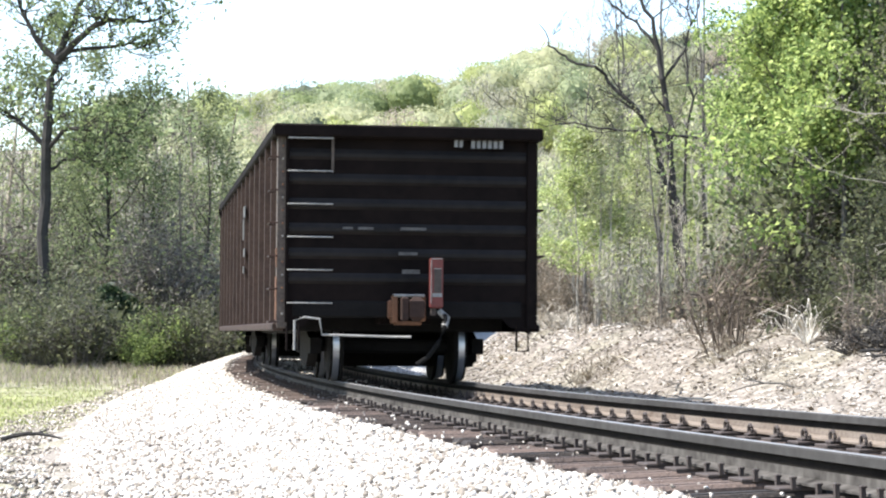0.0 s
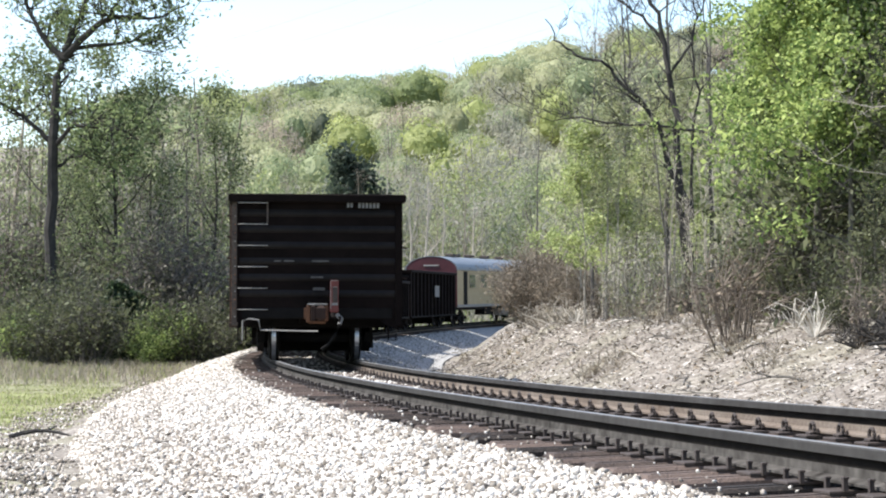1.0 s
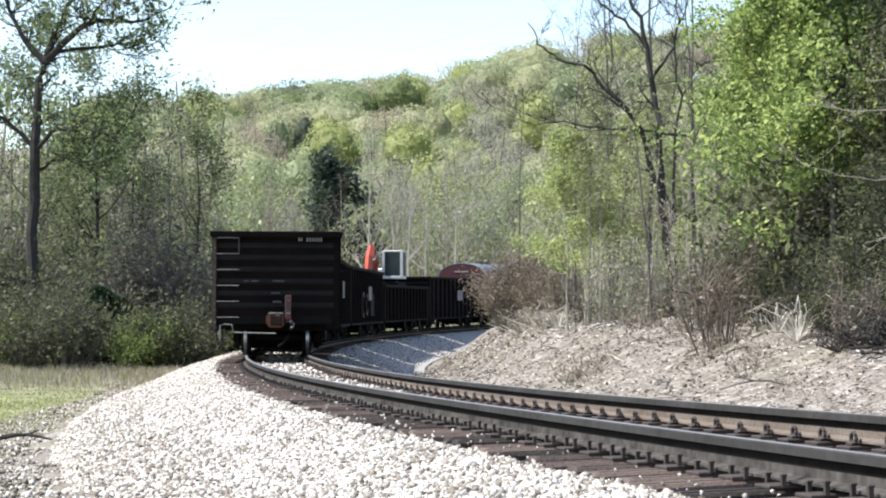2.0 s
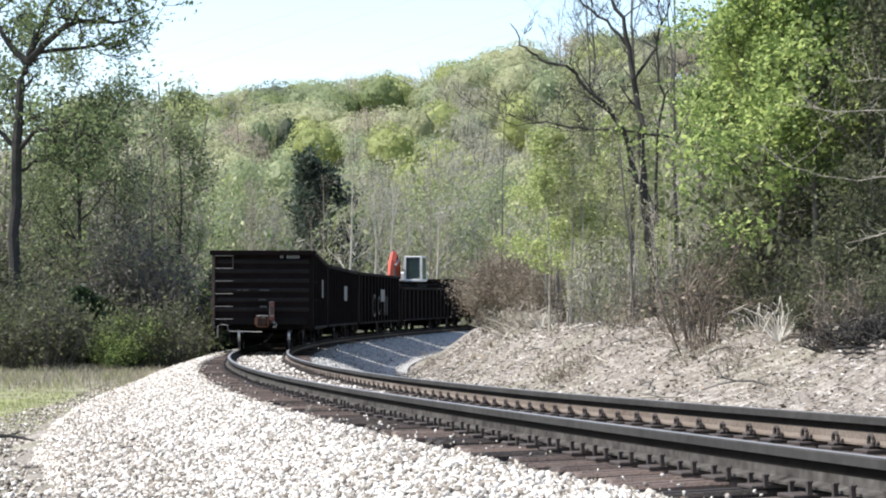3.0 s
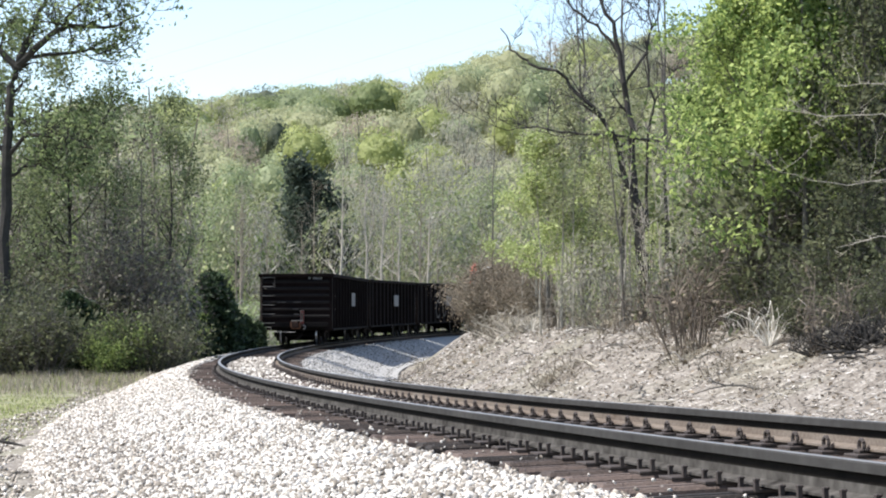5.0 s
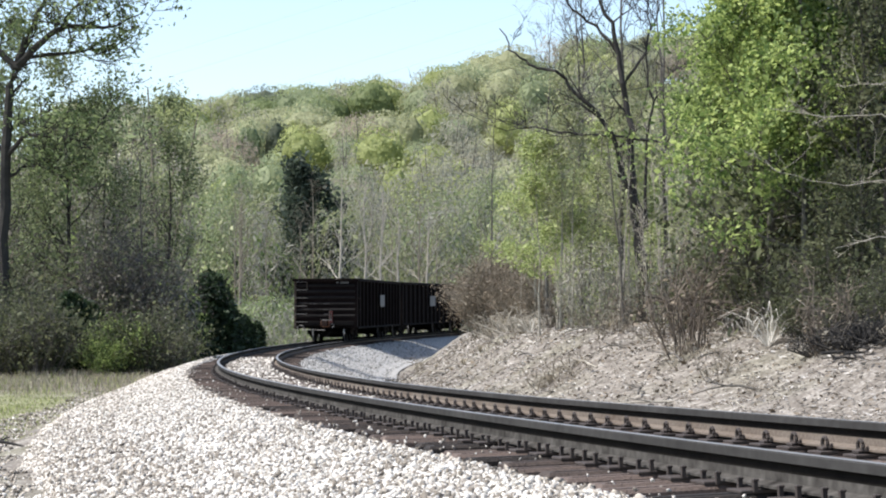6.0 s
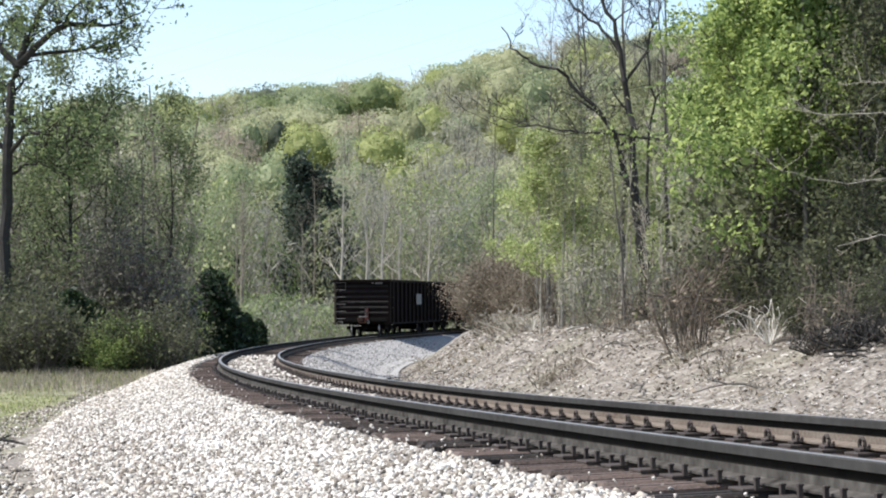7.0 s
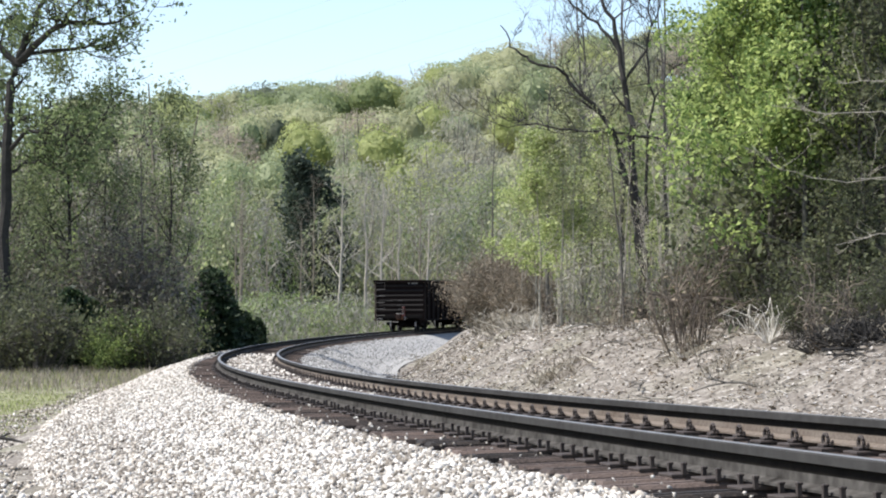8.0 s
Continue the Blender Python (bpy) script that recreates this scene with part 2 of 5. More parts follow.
def on_line(s, o=0.0, z=0.0):
    """A point at s metres along the line, o metres to the left of its centre and z above the rail tops."""
    h = np.interp(s, LS, LH)
    return (np.interp(s, LS, LX) - np.cos(h) * o, np.interp(s, LS, LY) - np.sin(h) * o, np.interp(s, LS, LZ) + z)


def to_line(x, y):
    """The nearest place along the line, and the offset to the left."""
    x, y = np.atleast_1d(x).astype(float), np.atleast_1d(y).astype(float)
    s = np.empty_like(x)
    for i in range(0, len(x), 4000):
        d = (x[i:i + 4000, None] - LX[None, ::4]) ** 2 + (y[i:i + 4000, None] - LY[None, ::4]) ** 2
        s[i:i + 4000] = LS[::4][d.argmin(1)]
    h = np.interp(s, LS, LH)
    o = -(x - np.interp(s, LS, LX)) * np.cos(h) - (y - np.interp(s, LS, LY)) * np.sin(h)
    return s, o


def tilt(s):
    """How far the inner rail stands above the outer one."""
    return np.interp(s, [-8, 0, 3, 10, 18], [0.075, 0.058, 0.047, 0.015, 0.0])


def pad_edge(s):
    return np.interp(s, [-40, 6, 14, 26, 38, 55, 70], [4.6, 3.8, 3.8, 3.35, 2.75, 2.4, 2.35])


def pad_height(s):
    return np.interp(s, [-40, 14, 26, 38, 52, 66], [-0.62, -0.55, -0.54, -0.53, -0.45, -0.36])


def rolling(x, y):
    """The lie of the land away from the line: a field, then a wooded hill."""
    hill = np.interp(y, [-2000, 100, 170, 260, 400, 520, 700, 2600], [0, 0, 1.2, 12.5, 40, 55.5, 54, 30])
    side = np.interp(x / np.maximum(y, 60), [-0.5, -0.14, -0.02, 0.05, 0.3], [0.83, 0.905, 1.025, 1.19, 1.32])
    r = np.clip((y - 42) / 22, 0, 1)
    return hill * side + 0.25 * np.sin(x * 0.07 + 1) * np.cos(y * 0.05) + 0.36 * r * r * (3 - 2 * r)


def ditch_depth(s):
    return np.interp(s, [-60, 5, 25, 45, 60], [-0.38, -0.38, -0.47, -0.75, -0.98])


def bank_toe(s):
    return np.interp(s, [-60, 5, 25, 45, 60, 260], [2.4, 2.4, 2.8, 3.65, 4.5, 4.7])


def shoulder_height(s, o):
    """Top of the ballast bed, from the inner ditch across the ties to the edge of the pad."""
    pe, ph, low = pad_edge(s), pad_height(s), bank_toe(s) - 0.6
    inner = -0.28 + (ditch_depth(s) + 0.28) * np.clip((-o - 1.8) / (low - 1.8), 0, 1) + 0.03
    outer = np.where(o < pe, -0.222 + (ph + 0.222) * np.clip((o - 1.7) / (pe - 1.7), 0, 1), ph - (o - pe) * 0.6)
    return np.where(o < -1.8, inner, np.where(o < -0.85, -0.25, np.where(o < 0.85, -0.225, np.where(o < 1.4, -0.285, outer))))


def bank_height(s, q):
    """Height above the rails of the cut on the inside of the curve, q metres from the centre."""
    ditch, toe = ditch_depth(s), bank_toe(s)
    crest = np.interp(s, [-60, 10, 30, 60, 100, 260], [0.45, 0.5, 0.75, 0.7, 0.5, 0.4])
    r = np.clip((q - toe) / 3.2, 0, 1)
    rise = ditch + (crest - ditch) * (r * r * (3 - 2 * r))
    flat = np.interp(q, [1.7, 2.0], [-0.27, -0.3])
    z = np.where(q < toe, np.minimum(flat, np.interp(q, [0, 1], [0, 0]) + np.interp((q - 1.9) / np.maximum(toe - 0.6 - 1.9, 0.2), [0, 1], [0, 1]) * (ditch + 0.28) - 0.28), rise)
    return z + np.clip(q - toe - 3.2, 0, 12) * 0.05


def ground_height(x, y):
    x, y = np.atleast_1d(x).astype(float), np.atleast_1d(y).astype(float)
    s, o = to_line(x, y)
    rail = np.interp(s, LS, LZ)
    land = EYE - 1.2 + rolling(x, y)
    q = np.abs(o)
    pe, ph = pad_edge(s), pad_height(s)
    top = np.interp(o, [-2, 1.4], [-0.27, -0.27]) + (ph + 0.27) * np.clip((o - 1.4) / (pe - 1.4), 0, 1)
    left = np.where(o < pe, rail + top, rail + ph - (o - pe) * 0.62)
    left = np.maximum(left, np.where(o > pe, land, -99))
    left = np.where((o > pe) & (rail + ph < land), rail + ph + (land - rail - ph) * np.clip((o - pe) / 4, 0, 1), left)
    right = rail + bank_height(s, q)
    w = np.clip((q - 14) / 30, 0, 1)
    right = right * (1 - w) + (land + 1.6) * w
    z = np.where(o >= 0, left, right)
    z = np.where((s > LS[-1] - 2) | (s < LS[0] + 2), np.where(q > 6, land, z), z)
    bumps = np.array([noise.noise((a * 0.9, b * 0.9, 0)) for a, b in zip(x, y)]) * 0.09 * np.clip((q - 2.6) / 1.5, 0, 1)
    return z + np.where(o < 0, bumps * 1.6, bumps)


def spaced(parts):
    out = []
    for a, b, step in parts:
        out += list(np.arange(a, b, step))
    return np.array(out + [parts[-1][1]])


# ---- ground: one sheet out to the horizon
gx = spaced([(-2400, -400, 250), (-400, -100, 30), (-100, -30, 5), (-30, -14, 1.0), (-14, 16, 0.4), (16, 40, 1.2), (40, 120, 6), (120, 400, 30), (400, 2400, 250)])
gy = spaced([(-1200, -200, 200), (-200, -30, 25), (-30, 4, 2), (4, 75, 0.45), (75, 140, 1.0), (140, 300, 6), (300, 800, 20), (800, 3000, 200)])
GX, GY = np.meshgrid(gx, gy)
gz = ground_height(GX.ravel(), GY.ravel())
nx, ny = len(gx), len(gy)
gs, go = to_line(GX.ravel(), GY.ravel())


def ground_material():
    m = bpy.data.materials.new("leaf litter, soil and grass")
    m.use_nodes = True
    n, l = m.node_tree.nodes, m.node_tree.links
    b = n["Principled BSDF"]
    b.inputs["Roughness"].default_value = 0.95
    b.inputs["Specular IOR Level"].default_value = 0.15
    tc = n.new("ShaderNodeTexCoord")
    at = n.new("ShaderNodeAttribute"); at.attribute_name = "grass"

    def noise_node(scale, detail=6.0):
        t = n.new("ShaderNodeTexNoise"); t.inputs["Scale"].default_value = scale; t.inputs["Detail"].default_value = detail
        l.new(tc.outputs["Object"], t.inputs["Vector"])
        return t

    def ramp(src, stops):
        r = n.new("ShaderNodeValToRGB")
        for i, (p, c) in enumerate(stops):
            e = r.color_ramp.elements[i] if i < 2 else r.color_ramp.elements.new(p)
            e.position, e.color = p, (*c, 1)
        l.new(src, r.inputs[0])
        return r
    fine, mid, wide = noise_node(28, 8), noise_node(5, 6), noise_node(0.5, 4)
    add = n.new("ShaderNodeMath"); add.operation = "ADD"
    l.new(fine.outputs["Fac"], add.inputs[0]); l.new(mid.outputs["Fac"], add.inputs[1])
    half = n.new("ShaderNodeMath"); half.operation = "MULTIPLY"; half.inputs[1].default_value = 0.5
    l.new(add.outputs[0], half.inputs[0])
    litter = ramp(half.outputs[0], [(0.33, (0.07, 0.06, 0.05)), (0.66, (0.34, 0.315, 0.28)), (0.5, (0.17, 0.15, 0.128))])
    grass = ramp(half.outputs[0], [(0.35, (0.125, 0.145, 0.045)), (0.65, (0.27, 0.29, 0.115))])
    mask = n.new("ShaderNodeMath"); mask.operation = "MULTIPLY_ADD"; mask.inputs[1].default_value = 0.8
    off = n.new("ShaderNodeMath"); off.operation = "SUBTRACT"; off.inputs[1].default_value = 0.5
    l.new(wide.outputs["Fac"], off.inputs[0]); l.new(off.outputs[0], mask.inputs[0]); l.new(at.outputs["Fac"], mask.inputs[2])
    mix = n.new("ShaderNodeMix"); mix.data_type = "RGBA"
    l.new(mask.outputs[0], mix.inputs["Factor"]); l.new(litter.outputs[0], mix.inputs["A"]); l.new(grass.outputs[0], mix.inputs["B"])
    l.new(mix.outputs["Result"], b.inputs["Base Color"])
    bp = n.new("ShaderNodeBump"); bp.inputs["Strength"].default_value = 0.5; bp.inputs["Distance"].default_value = 0.03
    l.new(fine.outputs["Fac"], bp.inputs["Height"]); l.new(bp.outputs[0], b.inputs["Normal"])
    return m


gme = bpy.data.meshes.new("ground")
idx = np.arange(nx * ny).reshape(ny, nx)
gf = np.stack([idx[:-1, :-1], idx[:-1, 1:], idx[1:, 1:], idx[1:, :-1]], -1).reshape(-1, 4)
gme.from_pydata(np.column_stack([GX.ravel(), GY.ravel(), gz - 0.03]).tolist(), [], gf.tolist())
grass_attr = gme.attributes.new("grass", "FLOAT", "POINT")
grass_attr.data.foreach_set("value", (np.clip((go - pad_edge(gs) - 0.3) / 2, 0, 1) * np.clip((62 - GY.ravel()) / 25, 0, 1)).astype(np.float32))
gme.materials.append(ground_material())
gme.polygons.foreach_set("use_smooth", [True] * len(gf))
tagged(new("ground", gme), "leaf-strewn woodland ground with a strip of mown grass", "ground", kind="structure")

# ---- ballast bed
bs = np.concatenate([np.arange(-25, 60, 0.5), np.arange(60, 200, 1.0)])
cols = 30
bv, bf = [], []
for s in bs:
    pe = float(pad_edge(s))
    os_ = np.concatenate([np.linspace(-float(bank_toe(s)) - 0.05, -1.5, 8), np.linspace(-1.3, 1.45, 8), np.linspace(1.6, pe, 10), [pe + 0.25, pe + 0.6, pe + 1.0, pe + 1.6]])
    for o in os_:
        p = on_line(s, o, float(shoulder_height(s, o)))
        bv.append((p[0], p[1], p[2] + 0.02 * noise.noise((p[0] * 1.7, p[1] * 1.7, 3))))
for i in range(len(bs) - 1):
    for j in range(cols - 1):
        a = i * cols + j
        bf.append((a, a + 1, a + cols + 1, a + cols))
bme = bpy.data.meshes.new("ballast_bed")
bme.from_pydata(bv, [], bf)
bme.materials.append(BALLAST)
bme.materials.append(GREYBED)
bme.polygons.foreach_set("material_index", [1 if j < 8 or j in (13, 14) else 0 for i in range(len(bs) - 1) for j in range(cols - 1)])
bme.polygons.foreach_set("use_smooth", [True] * len(bf))
tagged(new("ballast_bed", bme), "pale crushed limestone ballast under and beside the track", "ballast", kind="structure")

# ---- track
track = tagged(new("railway_track"), "curved single railway track with rusty rails on wooden ties", "railway track", kind="structure")


def rail_mesh(name, o0, inner):
    prof = [(-0.07, -0.172), (0.07, -0.172), (0.07, -0.160), (0.012, -0.142), (0.010, -0.098), (0.009, -0.06), (0.036, -0.048), (0.037, -0.007), (0.030, 0.0),
            (-0.030, 0.0), (-0.037, -0.007), (-0.036, -0.048), (-0.009, -0.06), (-0.010, -0.098), (-0.012, -0.142), (-0.07, -0.160)]
    ss = np.concatenate([np.arange(-20, 100, 0.75), np.arange(100, 200, 1.5)])
    v, f, mi = [], [], []
    n = len(prof)
    for s in ss:
        v += [on_line(s, o0 + a, b + (float(tilt(s)) if inner else 0.0)) for a, b in prof]
    for i in range(len(ss) - 1):
        for j in range(n):
            k = (j + 1) % n
            f.append((i * n + j, i * n + k, (i + 1) * n + k, (i + 1) * n + j))
            # 4: upper web and head underside, where the head's shadow is painted on
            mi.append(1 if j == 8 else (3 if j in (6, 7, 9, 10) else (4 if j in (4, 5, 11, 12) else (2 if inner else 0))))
    me = bpy.data.meshes.new(name)
    me.from_pydata(v, [], f)
    for m in (RAIL, RAILTOP, RAILRUST, RAILHEAD, RAILSHADE):
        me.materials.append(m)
    me.polygons.foreach_set("material_index", mi)
    return me


for o0, inner in ((GAUGE / 2, False), (-GAUGE / 2, True)):
    r = new("rail", rail_mesh("rail", o0, inner))
    r.parent = track

# ================= rolling stock =================
BODY_LEN, PITCH, PIVOT = 15.3, 16.3, 5.6


def wheelset_pile():
    p = Pile()
    p.tube([(-1.0, 0, 0), (-0.85, 0, 0), (-0.84, 0, 0), (0.84, 0, 0), (0.85, 0, 0), (1.0, 0, 0)], [0.07, 0.07, 0.085, 0.085, 0.07, 0.07], 10, 0)
    for sx in (-1, 1):
        p.tube([(sx * x, 0, 0) for x in (0.665, 0.672, 0.70, 0.705, 0.83, 0.835)], [0.36, 0.455, 0.455, 0.424, 0.414, 0.36], 28, 0)
        p.tube([(sx * 0.725, 0, 0), (sx * 0.80, 0, 0)], [0.427, 0.421], 28, 1)
        p.tube([(sx * x, 0, 0) for x in (0.64, 0.66, 0.84, 0.87)], [0.12, 0.34, 0.34, 0.12], 20, 0)
    return p


def truck(car, y, wheel_mesh, side_mesh, bolster_mesh):
    t = new("truck", bolster_mesh)
    t.parent = car
    t.location = (0, y, 0)
    for sx in (-1, 1):
        f = new("side_frame", side_mesh)
        f.parent = t
        f.location = (sx * 0.99, 0, 0)
    sets = []
    for dy in (-0.86, 0.86):
        w = new("wheelset", wheel_mesh)
        w.parent = t
        w.location = (0, dy, 0.42)
        sets.append(w)
    return sets


WHEEL_MESH = wheelset_pile().mesh("wheelset", BLACK, WHEEL, smooth=False)
_sf = Pile()
_sf.prism([(-0.07, 0.33), (0.07, 0.33), (0.07, 0.52), (-0.07, 0.52)], -1.08, -0.62).prism([(-0.07, 0.33), (0.07, 0.33), (0.07, 0.52), (-0.07, 0.52)], 0.62, 1.08)
_sf.add([(x, y, z) for x in (-0.06, 0.06) for y, z in ((-0.72, 0.36), (-0.3, 0.16), (0.3, 0.16), (0.72, 0.36), (0.72, 0.5), (0.34, 0.62), (-0.34, 0.62), (-0.72, 0.5))],
        [tuple(range(8)), tuple(range(15, 7, -1))] + [(i, 8 + i, 8 + (i + 1) % 8, (i + 1) % 8) for i in range(8)])
for yy in (-0.1, 0.1):
    _sf.tube([(0.08, yy, 0.22), (0.08, yy, 0.5)], 0.07, 10)
SIDE_FRAME = _sf.mesh("side_frame", BLACK)
BOLSTER = Pile().box((0, 0, 0.5), (2.0, 0.36, 0.24), 0.03).box((0, -0.55, 0.36), (1.5, 0.08, 0.1), 0.01).box((0, 0.55, 0.36), (1.5, 0.08, 0.1), 0.01).box((0, 0.30, 0.27), (1.36, 0.10, 0.22), 0.01).mesh("truck", BLACK)


def couple(car, y, sgn, rusty):
    """A coupler and its draft gear, on the end at y."""
    rust = RUST if rusty else BLACK
    p = Pile().box((-0.165, y + sgn * 0.02, 0.86), (0.06, 0.26, 0.33), 0.015).box((0.165, y + sgn * 0.02, 0.87), (0.06, 0.26, 0.30), 0.015)
    p.box((-0.215, y + sgn * 0.04, 0.86), (0.05, 0.12, 0.22), 0.02).box((0, y + sgn * 0.0, 0.70), (0.30, 0.24, 0.05), 0.01)
    c = part("striker", p, rust, car, "rusty orange coupler pocket" if rusty else "")
    part("striker_lip", Pile().box((0.0, y + sgn * 0.06, 1.02), (0.36, 0.26, 0.035), 0.01), PALE if rusty else BLACK, c)
    part("pocket", Pile().box((0.0, y - sgn * 0.06, 0.86), (0.27, 0.04, 0.28), 0.005), BLACK, c)
    k = Pile().box((0, y + sgn * 0.28, 0.86), (0.15, 0.4, 0.2), 0.03)
    k.box((-0.045 * sgn, y + sgn * 0.46, 0.86), (0.17, 0.16, 0.28), 0.05).box((0.09 * sgn, y + sgn * 0.42, 0.86), (0.07, 0.2, 0.28), 0.02)
    part("coupler", k, BODYSIDE if rusty else BLACK, car)


def ladder(car, x0, x1, y, z0, n, step, mat=PALE, stiles=True):
    for i in range(n):
        z = z0 - i * step
        part("rung", Pile().tube([(x0, y + 0.09, z), (x0, y, z), (x1, y, z), (x1, y + 0.09, z)], 0.0095, 6), mat, car)


def gondola(label, last=False, plate=True, low=False, group="gondolas of the train"):
    car = tagged(new("gondola_car"), label, "gondola car", group)
    H = 2.42 if low else 3.0
    L = BODY_LEN / 2
    floor_z, sill = 0.95, 0.62
    body = Pile()
    for sx in (-1, 1):
        body.box((sx * 1.44, 0, (sill + H) / 2), (0.03, 2 * L - 0.1, H - sill - 0.02))
    body.box((0, 0, floor_z), (2.86, 2 * L - 0.1, 0.12)).box((0, 0, 0.82), (0.6, 2 * L - 0.4, 0.26))
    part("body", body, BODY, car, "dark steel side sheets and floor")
    for sx in (-1, 1):
        n = 13
        for i in range(n):
            y = -L + 0.62 + (2 * L - 1.24) * i / (n - 1)
            post = Pile()
            post.add([(sx * a, y + b, z) for z in (sill + 0.06, H - 0.1) for a, b in ((1.458, -0.09), (1.575, -0.05), (1.575, 0.05), (1.458, 0.09))],
                     [(0, 1, 5, 4), (1, 2, 6, 5), (2, 3, 7, 6), (0, 3, 2, 1), (4, 5, 6, 7)])
            # left posts take the lighter sunlit tone, right posts the dark body paint
            part("side_post", post, POSTLIT if sx < 0 else BODY, car)
        part("side_sill", Pile().box((sx * 1.50, 0, sill + 0.03), (0.16, 2 * L - 0.1, 0.09), 0.015), POSTLIT if sx < 0 else BODY, car)
        part("top_chord", Pile().box((sx * 1.50, 0, H - 0.065), (0.2, 2 * L + 0.06, 0.13), 0.02), BODY, car)
        for sy in (-1, 1):
            part("corner_post", Pile().box((sx * 1.475, sy * (L - 0.11), (H + sill) / 2 - 0.05), (0.12, 0.24, H - sill - 0.12), 0.015),
                 POST if (last and sy < 0 and sx < 0) else BODY, car, "worn grey corner post with rusty patches" if (last and sy < 0 and sx < 0) else "")
    for sy in (-1, 1):
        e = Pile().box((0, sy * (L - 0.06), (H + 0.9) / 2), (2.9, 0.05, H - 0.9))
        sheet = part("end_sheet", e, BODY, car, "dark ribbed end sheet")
        for i in range(6):      # pressed horizontal ribs
            z = 1.22 + i * 0.29 * (H - 1.0) / 2.0
            rib = Pile()
            rib.add([(sx * 1.40, sy * (L - 0.035) + sy * d, z + dz) for sx in (-1, 1) for d, dz in ((0, -0.07), (0.026, -0.035), (0.026, 0.005), (0, 0.06))],
                    [(0, 4, 5, 1), (1, 5, 6, 2), (2, 6, 7, 3), (0, 1, 2, 3), (7, 6, 5, 4)])
            part("rib", rib, RIBGLINT, sheet)
        part("end_chord", Pile().box((0, sy * (L + 0.02), H - 0.07), (3.17, 0.2, 0.15), 0.02), BODY, car)
        part("end_sill", Pile().box((0, sy * (L - 0.12), 0.86), (2.7, 0.2, 0.2), 0.02), BLACK, car)
        # gusset plates from the end sill down to the side sills
        for sx in (-1, 1):
            g = Pile()
            g.add([(sx * a, sy * (L - 0.05) + d, z) for d in (-0.015, 0.015) for a, z in ((0.95, 0.92), (1.46, 0.92), (1.46, 0.58), (1.22, 0.66))],
                  [(0, 1, 2, 3), (7, 6, 5, 4), (0, 4, 5, 1), (1, 5, 6, 2), (2, 6, 7, 3), (3, 7, 4, 0)])
            part("gusset", g, BODY, car)
        couple(car, sy * (L - 0.05), sy, last and sy < 0)
    sets = truck(car, -PIVOT, WHEEL_MESH, SIDE_FRAME, BOLSTER) + truck(car, PIVOT, WHEEL_MESH, SIDE_FRAME, BOLSTER)
    # brake gear and piping under the floor
    under = Pile().tube([(0.5, -3.6, 0.6), (0.5, 3.8, 0.6)], 0.03).tube([(-0.6, -1.2, 0.62), (-0.6, -0.2, 0.62)], 0.16, 10)
    part("brake_pipe", under, BLACK, car)
    part("underframe", Pile().box((0, 0, 0.72), (1.9, 2 * L - 3.0, 0.3), 0.03).box((0, -L + 0.9, 0.72), (2.5, 0.3, 0.24), 0.02).box((0, L - 0.9, 0.72), (2.5, 0.3, 0.24), 0.02), BLACK, car)
    if plate:
        part("side_plate", Pile().box((1.59, 0.4, 1.95), (0.012, 1.5, 0.6)), STENCIL, car, "pale rectangular panel on the side")
        for py, pz, pw, ph_ in ((-1.2, 2.35, 0.5, 0.16), (-1.0, 2.1, 0.3, 0.3), (-1.25, 1.75, 0.4, 0.12), (-1.1, 1.5, 0.3, 0.1)):
            part("stencil_bar", Pile().box((-1.584, py, pz), (0.012, pw, ph_)), FADED, car)
    if last:
        y = -L - 0.1
        ladder(car, -1.42, -0.90, y, 2.84, 6, 0.383)
        for x in (-1.43, -0.90):
            part("ladder_stile", Pile().box((x, y + 0.07, 1.85 if x < -1 else 2.68), (0.03, 0.03, 2.3 if x < -1 else 0.42), 0.005), BODY if x < -1 else POST, car)
        part("rust_patch", Pile().box((-1.54, -L + 0.1, 0.98), (0.012, 0.16, 0.5)).box((-1.54, -L + 0.08, 1.45), (0.012, 0.1, 0.22)), RUST, car, "rust-orange stained plate")
        for i in range(14):
            part("rivet", Pile().tube([(-1.475, -L - 0.006, 0.8 + i * 0.15), (-1.475, -L - 0.022, 0.8 + i * 0.15)], [0.016, 0.009], 6), PALE if i % 3 == 0 else RUST, car)
        side_y = -L + 0.1
        for i in range(6):
            z = 2.62 - i * 0.383
            part("grab_iron", Pile().tube([(-1.53, side_y - 0.12, z), (-1.62, side_y - 0.12, z), (-1.62, side_y + 0.3, z), (-1.53, side_y + 0.3, z)], 0.012), BODYSIDE, car)
        for z in (2.05, 1.50):
            part("grab_iron", Pile().tube([(1.5, side_y, z), (1.62, side_y, z), (1.62, side_y + 0.4, z)], 0.014), BODYSIDE, car)
        for sx in (-1, 1):
            part("sill_step", Pile().tube([(sx * 1.28, y + 0.05, 0.68), (sx * 1.28, y + 0.05, 0.38), (sx * 1.42, y + 0.05, 0.38), (sx * 1.42, y + 0.05, 0.66)], 0.016),
                 BODY, car)
        # uncoupling lever
        part("cut_lever", Pile().tube([(-1.34, y - 0.06, 0.38), (-1.34, y - 0.06, 0.72), (-1.22, y - 0.06, 0.76), (-1.05, y - 0.06, 0.74), (-1.02, y - 0.06, 0.56), (-0.2, y - 0.14, 0.54), (0.0, y - 0.2, 0.54)], 0.016), PALE, car, "pale bent uncoupling lever")
